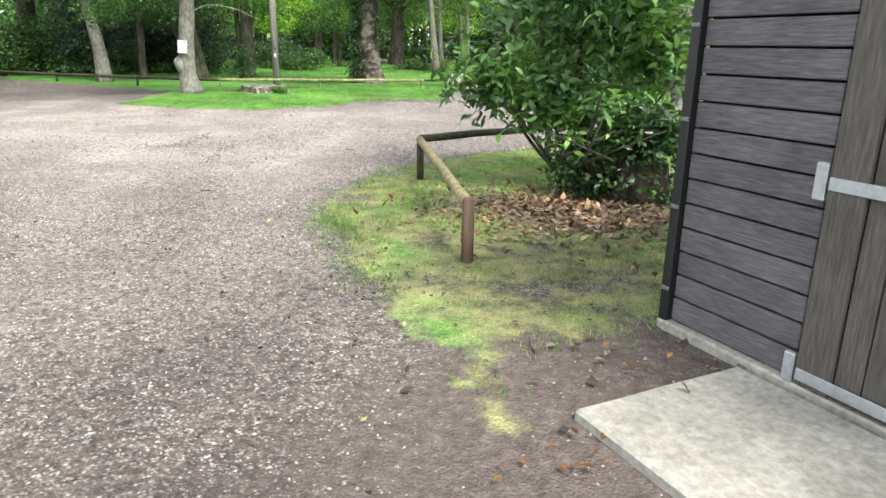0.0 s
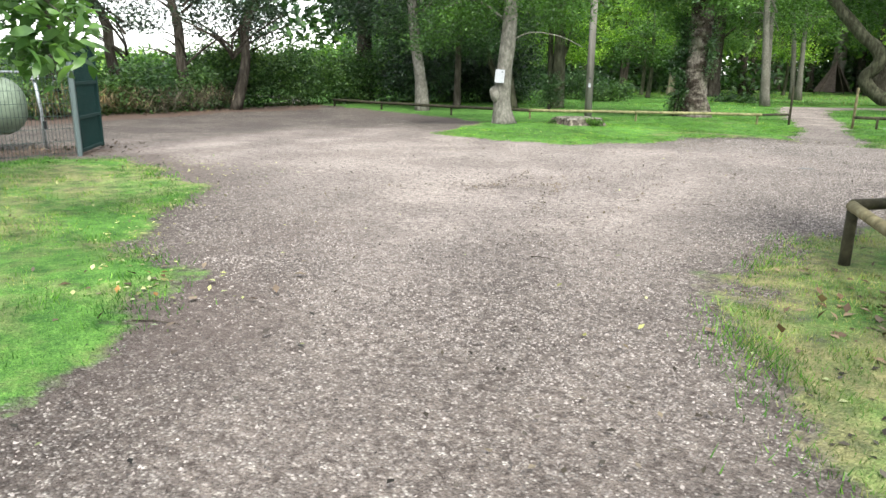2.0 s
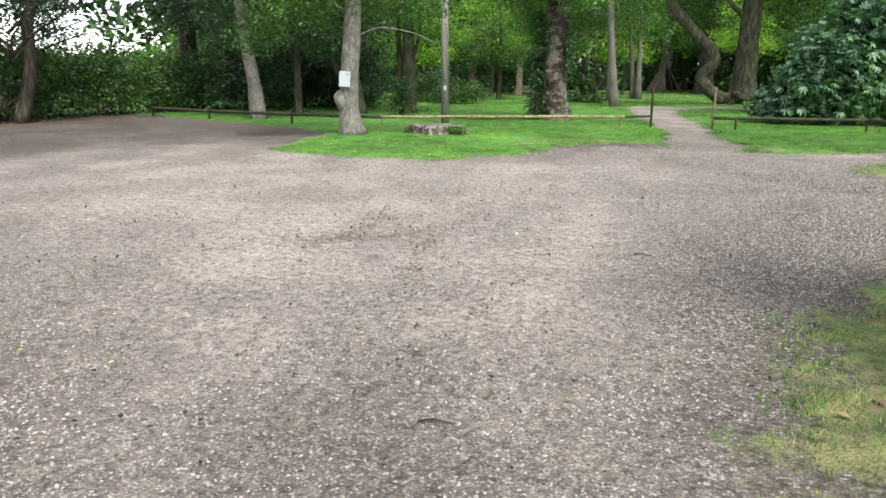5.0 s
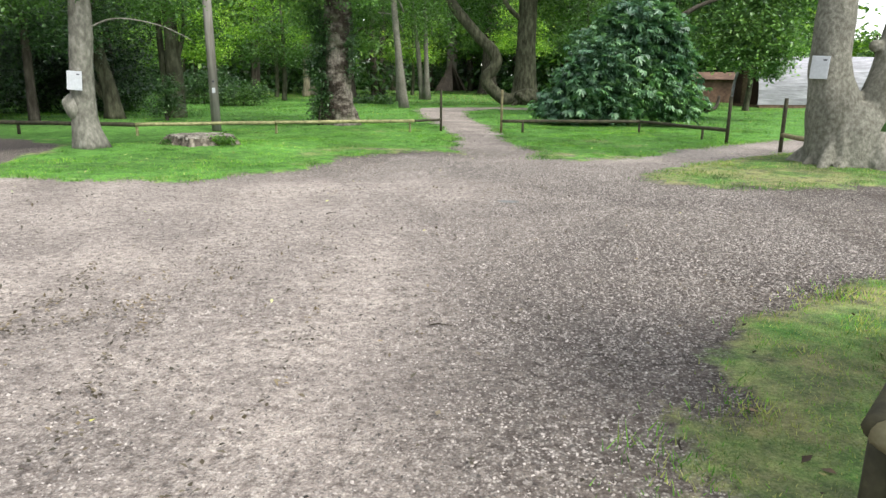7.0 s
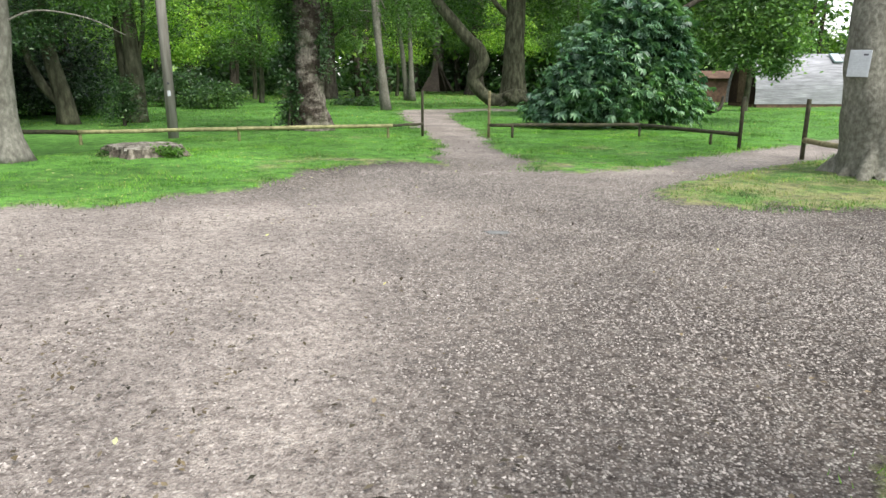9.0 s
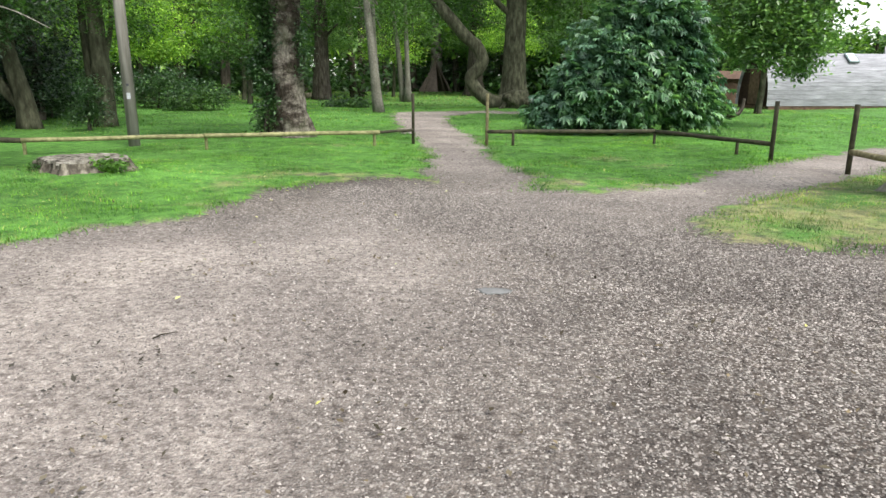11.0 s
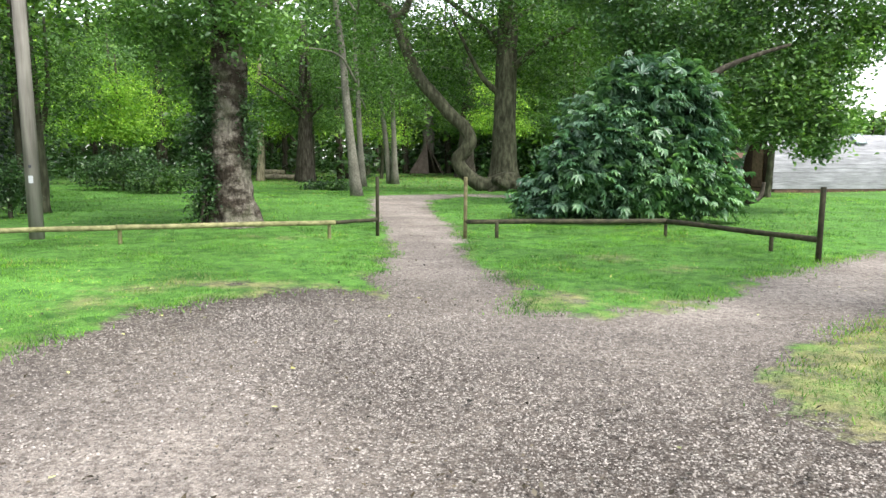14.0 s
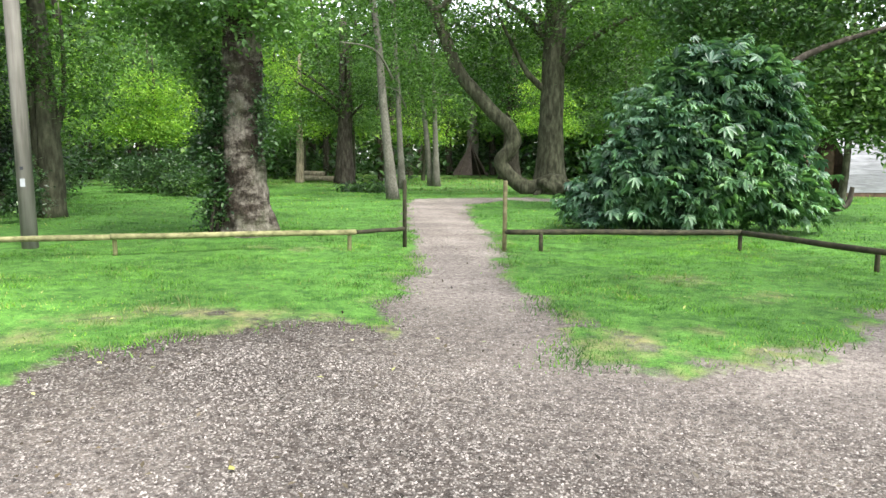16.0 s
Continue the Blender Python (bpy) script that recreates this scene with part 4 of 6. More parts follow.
for k, (lx, ly, lz, ll, la) in enumerate(((-19.4, 46.0, 0.2, 2.2, 10), (-20.3, 46.6, 0.2, 1.8, -20), (-18.2, 46.4, 0.16, 1.4, 35), (-19.8, 46.1, 0.52, 1.6, -8))):
    lg = thing("log", lx, ly, lz, "pale cut log lying in the park grass", "log", "cut logs", rz=la)
    tube("wood", [(-ll / 2, 0, 0), (0, 0, 0.02), (ll / 2, 0, 0)], [0.2, 0.19, 0.17], CUT_WOOD, lg, segs=12, rough=0.1, seed=k)

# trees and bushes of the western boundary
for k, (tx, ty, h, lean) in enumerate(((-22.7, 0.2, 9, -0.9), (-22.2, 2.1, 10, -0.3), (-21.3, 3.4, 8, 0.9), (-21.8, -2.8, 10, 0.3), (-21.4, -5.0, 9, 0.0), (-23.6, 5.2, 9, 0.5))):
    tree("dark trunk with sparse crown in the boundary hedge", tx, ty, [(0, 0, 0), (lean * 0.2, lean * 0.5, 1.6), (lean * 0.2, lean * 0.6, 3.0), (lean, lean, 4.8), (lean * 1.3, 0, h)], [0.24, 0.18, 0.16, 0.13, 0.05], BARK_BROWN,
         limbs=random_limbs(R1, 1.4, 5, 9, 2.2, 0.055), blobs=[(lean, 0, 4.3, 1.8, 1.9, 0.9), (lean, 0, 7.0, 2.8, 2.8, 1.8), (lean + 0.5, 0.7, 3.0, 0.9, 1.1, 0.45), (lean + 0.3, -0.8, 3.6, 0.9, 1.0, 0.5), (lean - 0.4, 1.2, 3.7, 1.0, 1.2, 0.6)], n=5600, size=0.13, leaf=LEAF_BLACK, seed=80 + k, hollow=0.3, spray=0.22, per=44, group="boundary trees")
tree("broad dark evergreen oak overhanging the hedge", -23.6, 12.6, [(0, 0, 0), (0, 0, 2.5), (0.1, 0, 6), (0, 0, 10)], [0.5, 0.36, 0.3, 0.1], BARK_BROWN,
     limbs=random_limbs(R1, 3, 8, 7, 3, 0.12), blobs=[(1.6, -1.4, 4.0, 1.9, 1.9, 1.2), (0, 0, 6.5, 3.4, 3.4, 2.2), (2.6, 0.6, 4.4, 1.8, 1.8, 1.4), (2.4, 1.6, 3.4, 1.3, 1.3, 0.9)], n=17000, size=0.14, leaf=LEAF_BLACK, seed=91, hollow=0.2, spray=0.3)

hedge = thing("boundary_hedge", -22.5, 0, 0, "overgrown mixed boundary hedge with brambles and grasses", "hedge")
hb = []
for k in range(46):
    u = k / 45
    hx = np.interp(u, [0, 0.3, 0.6, 0.78, 1], [1.4, 0.0, -1.6, -1.0, 2.2])
    hy = np.interp(u, [0, 0.3, 0.6, 0.78, 1], [-12, -1, 7, 12, 21])
    hh = R1.uniform(0.85, 1.35) * (0.8 if u < 0.45 else 1.35)
    hb.append((hx + 0.5 + R1.uniform(-0.5, 0.6), hy, hh * 0.8, 1.1, 1.2, hh))
crown(hb, 76000, 0.15, LEAF_HEDGE, hedge, 95, name="leaves", spray=0.3, hollow=0.35)
grassy = hb[:22]
crown([(b[0] + 0.9, b[1], 0.35, 0.5, 0.9, 0.45) for b in grassy], 5000, 0.4, DEAD_STALK, hedge, 96, name="bramble", droop=-1.3, width=0.045, spray=0.2, hollow=0.1)

# shrubs under the trees
for k, (bx, by, r, h, mat, lab, n) in enumerate((
        (-19.5, 27, 2.2, 1.6, LEAF_DARK, "dark purple-leaved shrub under the trees", 5000), (-16.6, 25.6, 1.6, 1.0, LEAF_HEDGE, "rough green shrub at the edge of the wood", 3500),
        (-23, 24, 2.6, 1.9, LEAF_DARK, "rounded dark green shrub at the edge of the wood", 5500), (-27, 20, 2.8, 2.2, LEAF_DARK, "rounded dark green shrub at the edge of the wood", 5500),
        (-22.0, 15.6, 2.2, 1.6, LEAF_DARK, "rough dark green shrub at the edge of the wood", 4500), (-10.9, 30.5, 1.2, 0.35, LEAF_DARK, "low dark patch of undergrowth in the grass", 1800), (-19.2, 19, 1.6, 1.2, LEAF_DARK, "rounded dark green shrub at the edge of the wood", 3500))):
    b = thing("shrub", bx, by, gz(bx, by), lab, "bush")
    crown([(0, 0, h * 0.55, r, r * 0.8, h * 0.6), (r * 0.4, -0.2, h * 0.8, r * 0.5, r * 0.5, h * 0.4), (-r * 0.5, 0, h * 0.5, r * 0.6, r * 0.6, h * 0.5)], n, 0.14, mat, b, 100 + k, name="leaves", hollow=0.4, spray=0.25)
    tube("stem", [(0, 0, -0.05), (0.1, 0, h * 0.4), (0.2, 0.1, h * 0.8)], [0.06, 0.04, 0.02], BARK_BROWN, b, segs=6)

# bright understorey trees against the wood
for k, (bx, by, h, mat, n) in enumerate(((-21.5, 30, 6.5, LEAF_LIME, 12000), (-16.5, 31, 6.0, LEAF_MID, 6000), (-26, 28, 7.5, LEAF_LIME, 11000), (-12.0, 47, 7, LEAF_LIME, 4500), (-31, 22, 7, LEAF_DARK, 6000), (-20.5, 21.5, 5.5, LEAF_WOOD, 5500), (-24.5, 34, 9.5, LEAF_BUSH, 9000), (-18.8, 35.5, 9, LEAF_LIME, 9000), (-29, 33, 10, LEAF_BUSH, 8000), (-16.2, 44, 9.5, LEAF_BUSH, 7000), (2.5, 46, 9, LEAF_MID, 6000), (8.5, 27.5, 7, LEAF_MID, 5500), (1.2, 39, 8, LEAF_MID, 6000), (5.2, 37.5, 8.5, LEAF_DARK, 6000), (-3.2, 47, 9, LEAF_LIME, 6000), (-7.0, 58, 10, LEAF_MID, 5000), (-15.0, 55, 9, LEAF_MID, 5000), (-21, 47, 9, LEAF_LIME, 5500))):
    tree("young understorey tree with light layered leaves", bx, by, [(0, 0, 0), (0.1, 0, 2), (0, 0, h)], [0.16, 0.12, 0.03], BARK_GREEN,
         limbs=random_limbs(R1, 1.5, h * 0.7, 7, 2.0, 0.04), blobs=[(0, 0, h * 0.65, 2.6, 2.4, h * 0.3), (1.2, -0.6, h * 0.42, 1.5, 1.3, 0.8), (-1.3, -0.4, h * 0.45, 1.5, 1.3, 0.8)], n=n, size=0.15, leaf=mat, seed=120 + k, hollow=0.15, spray=0.35, flatten=0.25, group="understorey trees")

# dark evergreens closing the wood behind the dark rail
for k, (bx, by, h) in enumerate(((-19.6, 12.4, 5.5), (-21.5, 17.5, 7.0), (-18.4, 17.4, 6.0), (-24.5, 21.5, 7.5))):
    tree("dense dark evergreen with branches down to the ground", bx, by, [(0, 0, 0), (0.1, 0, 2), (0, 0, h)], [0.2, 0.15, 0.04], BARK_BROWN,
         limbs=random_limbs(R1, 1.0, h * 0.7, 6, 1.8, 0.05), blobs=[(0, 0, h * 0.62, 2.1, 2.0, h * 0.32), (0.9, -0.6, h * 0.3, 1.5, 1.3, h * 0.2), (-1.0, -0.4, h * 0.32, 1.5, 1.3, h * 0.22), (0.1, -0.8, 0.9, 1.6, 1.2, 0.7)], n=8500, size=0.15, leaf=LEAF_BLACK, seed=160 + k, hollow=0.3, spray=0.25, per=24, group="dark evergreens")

# the surrounding wood: trunks and leaves that nobody could count
wood = thing("far_woodland", 0, 0, 0, "belt of tall trees closing the park", "woodland", kind="stuff")
rw = np.random.default_rng(3)
bm = bmesh.new()
wb = []
low_belt = []
for k in range(300):
    if k >= 250:
        a, d = rw.uniform(1.3, 1.66), rw.uniform(58, 84)
    elif k < 165:
        a = rw.uniform(1.02, 2.42)
        d = rw.uniform(50, 100) if a > 1.62 else rw.uniform(74, 112)
        if 1.66 < a < 1.84:
            d = rw.uniform(70, 105)
    elif k < 215:
        a, d = rw.uniform(2.42, 3.2), rw.uniform(85, 140)
    else:
        a, d = rw.uniform(3.2, 7.3), rw.uniform(60, 110)
    x, y = d * math.cos(a), d * math.sin(a)
    h = rw.uniform(14, 22)
    if a < 1.2 or 2.42 < a < 3.2:
        h = rw.uniform(5, 8) if a < 1.2 else rw.uniform(3, 5)
    r = rw.uniform(0.2, 0.45)
    tube_into(bm, [(x, y, -0.3), (x + rw.normal() * 0.2, y, h * 0.4), (x + rw.normal() * 0.6, y, h * 0.9)], [r, r * 0.75, r * 0.2], segs=7)
    wb += [(x, y, h * 0.66, 4.6, 4.6, h * 0.36), (x + rw.normal() * 2, y + rw.normal() * 2, min(h * 0.45, rw.uniform(3.5, 6.5)), 3.4, 3.4, 1.9)]
    low_belt.append((x + rw.normal() * 2, y + rw.normal() * 2, rw.uniform(0.8, 2.2), 4.0, 4.0, 1.7))
part("trunks", bm, BARK_BROWN, wood)
crown(wb, 192000, 0.75, LEAF_WOOD, wood, 4, name="leaves", spray=1.0, hollow=0.25)
line = [(rw.uniform(106, 128) * math.cos(a), rw.uniform(106, 128) * math.sin(a), rw.uniform(2, 20), 6, 6, 4) for a in rw.uniform(1.28, 2.5, 150)]
crown(line, 34000, 1.7, LEAF_DARK, wood, 6, name="distant_leaves", spray=2.0, hollow=0.1)
# low belt in dark leaf colour, standing in for shade deep in the wood
crown(low_belt, 60000, 0.6, LEAF_DARK, wood, 5, name="undergrowth", spray=0.8, hollow=0.2)


# ---- rails and posts ----
def round_post(name, x, y, z0, z1, r, mat, parent, seed=0):
    return tube(name, [(x, y, z0), (x, y, z1 - 0.015), (x, y, z1)], [r, r * 0.97, r * 0.82], mat, parent, segs=10, rough=0.06, seed=seed)


def rail(a, b, r, mat, parent, name="rail", seed=0):
    a, b = Vector(a), Vector(b)
    pts = [a.lerp(b, k / 8) + Vector((0, 0, 0.004 * math.sin(k * 1.3 + seed))) for k in range(9)]
    return tube(name, pts, [r * (1 + 0.05 * math.sin(k * 2.1 + seed)) for k in range(9)], mat, parent, segs=10, rough=0.06, seed=seed)


def knee_fence(label, group="knee rails round the yard"):
    return thing("knee_rail_fence", 0, 0, 0, label, "fence", group)


RZ = 0.31
kf = knee_fence("low knee rail of pale yellowed round timber")
rail((-10.95, 7.3, RZ - 0.02), (-7.94, 8.72, RZ), 0.045, WOOD_RAIL, kf, seed=1)
rail((-7.94, 8.72, RZ), (-4.55, 10.12, RZ + 0.02), 0.045, WOOD_RAIL, kf, seed=2)
rail((-4.55, 10.12, RZ + 0.02), (-3.92, 10.72, RZ + 0.03), 0.035, WOOD_DARK, kf, seed=3)
for i, (x, y) in enumerate(((-10.95, 7.36), (-7.94, 8.8), (-4.68, 10.15))):
    round_post("post", x, y, -0.15, RZ - 0.02, 0.035, WOOD_RAIL, kf, i)
round_post("gate_post", -3.92, 10.77, -0.15, 1.15, 0.035, WOOD_DARK, kf, 5)

kf = knee_fence("low knee rail of dark stained round timber")
west = [(-10.95, 7.3, RZ - 0.02), (-13.9, 6.95, RZ), (-17.5, 7.25, RZ), (-20.8, 7.9, RZ)]
for i in range(3):
    rail(west[i], west[i + 1], 0.05, WOOD_DARK, kf, seed=i)
for i, (x, y, z) in enumerate(west[1:]):
    round_post("post", x, y + 0.05, -0.15, z, 0.04, WOOD_DARK, kf, i)

kf = knee_fence("low dark knee rail with a tall end post on each side")
east = [(-2.235, 10.73, 0.33), (-1.65, 10.78, 0.33), (1.55, 11.56, 0.33), (2.83, 9.58, 0.33), (3.2, 8.68, 0.33)]
for i, (a, b) in enumerate(((0, 2), (2, 4))):
    rail(east[a], east[b], 0.045, WOOD_DARK, kf, seed=i + 4)
for i in (1, 2, 3):
    round_post("post", east[i][0], east[i][1] + 0.03, -0.15, 0.32, 0.035, WOOD_DARK, kf, i)
round_post("gate_post", -2.235, 10.73, -0.15, 1.16, 0.036, WOOD_MOSSY, kf, 6)
round_post("gate_post", 3.19, 8.68, -0.15, 1.11, 0.042, WOOD_DARK, kf, 7)

kf = knee_fence("dark tall post with a short mossy rail beside the forked beech")
round_post("gate_post", 3.94, 7.23, -0.15, 1.11, 0.042, WOOD_DARK, kf, 8)
rail((3.94, 7.2, 0.35), (4.15, 5.5, 0.35), 0.05, WOOD_MOSSY, kf, seed=7)
round_post("post", 4.15, 5.56, -0.15, 0.35, 0.04, WOOD_DARK, kf, 9)

kf = knee_fence("weathered mossy knee rail round the bush by the shed")
rail((1.24, -9.15, 0.45), (0.05, -6.24, 0.47), 0.042, WOOD_MOSSY, kf, seed=9)
rail((0.05, -6.22, 0.48), (1.3, -4.3, 0.46), 0.045, WOOD_DARK, kf, seed=10)
round_post("post", 1.25, -9.16, -0.15, 0.49, 0.043, WOOD_POST, kf, 10)
round_post("post", 0.06, -6.25, -0.15, 0.48, 0.042, WOOD_DARK, kf, 11)
round_post("post", 1.3, -4.3, -0.15, 0.48, 0.045, WOOD_DARK, kf, 12)


# ---- utility pole, stump, notices ----
pole = thing("utility_pole", -9.79, 9.19, 0, "grey weathered round timber utility pole with a small white plate", "pole")
tube("shaft", [(0, 0, -0.2), (-0.02, 0, 3), (-0.06, 0, 8.5)], [0.125, 0.115, 0.09], WOOD_POLE, pole, segs=16, rough=0.03)


def plain(name, col, rough=0.6, metal=0.0, var=0.12, scale=30):
    """Paint, paper or metal with faint soiling at two scales."""
    m, nt, b = material(name, rough, 0.4)
    f = noise_tex(nt, scale, 5)
    g = noise_tex(nt, scale * 0.08, 4)
    c = mixed(nt, 1.0, col, ramp(nt, f, [(0.3, (1 - var,)), (0.7, (1 + var * 0.5,))]), "MULTIPLY")
    c = mixed(nt, 1.0, c, ramp(nt, g, [(0.3, (1 - var,)), (0.7, (1 + var * 0.4,))]), "MULTIPLY")
    nt.links.new(c, b.inputs["Base Color"])
    b.inputs["Metallic"].default_value = metal
    bumped(nt, b, f, 0.15, 0.003)
    return m


PAPER = plain("white_paper", (0.4, 0.415, 0.43), 0.35)
INK = plain("dark_print", (0.05, 0.05, 0.06), 0.6)
GREY_INK = plain("grey_print", (0.45, 0.46, 0.48), 0.6)
FRAME_GREY = plain("grey_plastic_edge", (0.42, 0.44, 0.46), 0.4)
GALV = plain("galvanised_steel", (0.42, 0.45, 0.46), 0.5, 0.6, 0.2)
FENCE_GREY = plain("grey_green_steel_post", (0.12, 0.16, 0.155), 0.6)
BLACK = plain("black_plastic", (0.012, 0.013, 0.014), 0.4)
bm = bmesh.new()
box(bm, 0, 0, 0, 0.075, 0.008, 0.13, bevel=0.002)
plate = part("plate", bm, PAPER, pole)
plate.matrix_local = pose(0.05, -0.118, 1.09, 0, 0, 18)
bm = bmesh.new()
box(bm, 0, 0, 0, 0.05, 0.006, 0.05, bevel=0.002)
part("plate", bm, INK, pole, "small dark plate").matrix_local = pose(0.05, -0.12, 1.32, 0, 0, 18)


def notice(label, m, w, h, seed):
    t = new("notice")
    t.matrix_world = m
    tagged(t, label, "sign")
    bm = bmesh.new()
    box(bm, 0, 0, 0, w + 0.03, 0.012, h + 0.03, bevel=0.003)
    part("backing", bm, FRAME_GREY, t)
    bm = bmesh.new()
    box(bm, 0, -0.008, 0, w, 0.004, h)
    part("sheet", bm, PAPER, t)
    r = random.Random(seed)
    bm = bmesh.new()
    box(bm, w * 0.28, -0.0115, h * 0.36, w * 0.24, 0.002, h * 0.07)
    part("print_block", bm, INK, t)
    bm = bmesh.new()
    box(bm, -w * 0.2, -0.0115, h * 0.37, w * 0.26, 0.002, h * 0.03)
    part("print_line", bm, GREY_INK, t)
    for k in range(8):
        bm = bmesh.new()
        l = w * r.uniform(0.45, 0.75)
        box(bm, -w * 0.42 + l / 2, -0.0115, h * (0.22 - k * 0.075), l, 0.002, h * 0.016)
        part("print_line", bm, GREY_INK, t)


notice("white printed notice on the slender tree", pose(-9.50, 3.335, 1.36, -3, 4, 33), 0.215, 0.31, 1)
notice("white printed notice in a grey frame on the forked beech", pose(3.4, 4.12, 1.68, 0, 2, -33), 0.24, 0.335, 2)

burr_bm = bmesh.new()
bmesh.ops.create_icosphere(burr_bm, subdivisions=3, radius=0.19)
for v in burr_bm.verts:
    v.co *= 1 + 0.22 * noise.noise(v.co * 7)
    v.co.z *= 1.25
notice_tree = [o for o in scene.objects if o.name == "tree"][0]
part("burr", burr_bm, BARK_PALE, notice_tree, "rounded burr on the trunk", smooth=True).location = (-0.13, -0.1, 0.78)


def build_stump():
    st = thing("tree_stump", -7.92, 4.85, gz(-7.92, 4.85) - 0.01, "wide sawn tree stump, grey and ragged, with ivy at its edge", "stump")
    bm = bmesh.new()
    segs, rings = 48, [(1.22, -0.05), (1.08, 0.06), (1.0, 0.12), (0.97, 0.185), (0.88, 0.2), (0.5, 0.185), (0.0, 0.18)]
    rows = []
    for q, (f, z) in enumerate(rings):
        row = []
        for k in range(segs):
            a = 2 * math.pi * k / segs
            w = 1 + 0.10 * math.sin(a * 4 + 1) + 0.07 * math.sin(a * 9 + 2) + 0.05 * math.sin(a * 17)
            zz = z + (0.03 * noise.noise(Vector((a * 2, q, 3))) if z > 0.1 else 0)
            row.append(bm.verts.new((0.68 * f * w * math.cos(a), 0.6 * f * w * math.sin(a), zz)))
        rows.append(row)
    for r0, r1 in zip(rows, rows[1:]):
        for k in range(segs):
            bm.faces.new((r0[k], r0[(k + 1) % segs], r1[(k + 1) % segs], r1[k]))
    bmesh.ops.remove_doubles(bm, verts=bm.verts, dist=0.0005)
    part("wood", bm, STUMP_WOOD, st, smooth=False)
    cap = bmesh.new()
    rows = []
    for f, z in ((0.9, 0.165), (0.98, 0.18), (0.97, 0.222), (0.9, 0.235), (0.45, 0.222), (0.02, 0.218)):
        row = []
        for k in range(segs):
            a = 2 * math.pi * k / segs
            w = 1 + 0.09 * math.sin(a * 4 + 1.2) + 0.06 * math.sin(a * 9 + 2.3) + 0.04 * math.sin(a * 23)
            row.append(cap.verts.new((0.67 * f * w * math.cos(a), 0.59 * f * w * math.sin(a), z + 0.018 * noise.noise(Vector((a * 3, f * 2, 1))))))
        rows.append(row)
    for r0, r1 in zip(rows, rows[1:]):
        for k in range(segs):
            cap.faces.new((r0[k], r0[(k + 1) % segs], r1[(k + 1) % segs], r1[k]))
    cap.faces.new(rows[-1])
    part("cut_face", cap, CUT_GREY, st, "pale weathered sawn face above a dark crack")
    crown([(0.66, -0.3, 0.16, 0.26, 0.2, 0.11), (-0.6, -0.2, 0.1, 0.2, 0.2, 0.08)], 900, 0.07, LEAF_MID, st, 7, name="ivy", spray=0.07, hollow=0.1)
    st.scale = (0.95, 0.95, 0.92)


build_stump()

# ---- shed with its door and the concrete slab ----
SHED_BOARD = speckled("dark_grey_stained_board", [(0.3, (0.06, 0.056, 0.061)), (0.52, (0.1, 0.094, 0.101)), (0.72, (0.155, 0.147, 0.156))], 5, 0.72, 0.35, (2.0, 2.0, 24), 3, 0.6, 0.004, coords="Each")
SHED_DOOR = speckled("grey_brown_door_board", [(0.3, (0.055, 0.049, 0.042)), (0.55, (0.092, 0.083, 0.073)), (0.78, (0.14, 0.13, 0.116))], 5, 0.75, 0.3, (22, 22, 1.5), 2.5, 0.6, 0.004, coords="Each")
CONCRETE = speckled("weathered_concrete", [(0.3, (0.21, 0.2, 0.17)), (0.5, (0.29, 0.278, 0.238)), (0.7, (0.37, 0.357, 0.31))], 30, 0.9, 0.2, (1, 1, 1), 2.2, 0.5, 0.004)
# near-black sheet that puts the shade of the board gaps into colour
SHADOW_GAP = plain("shadow_gap_backing", (0.01, 0.01, 0.011), 0.9)
ROOF_FELT = speckled("green_grey_roof_felt", [(0.3, (0.05, 0.055, 0.05)), (0.7, (0.11, 0.12, 0.11))], 60, 0.95)


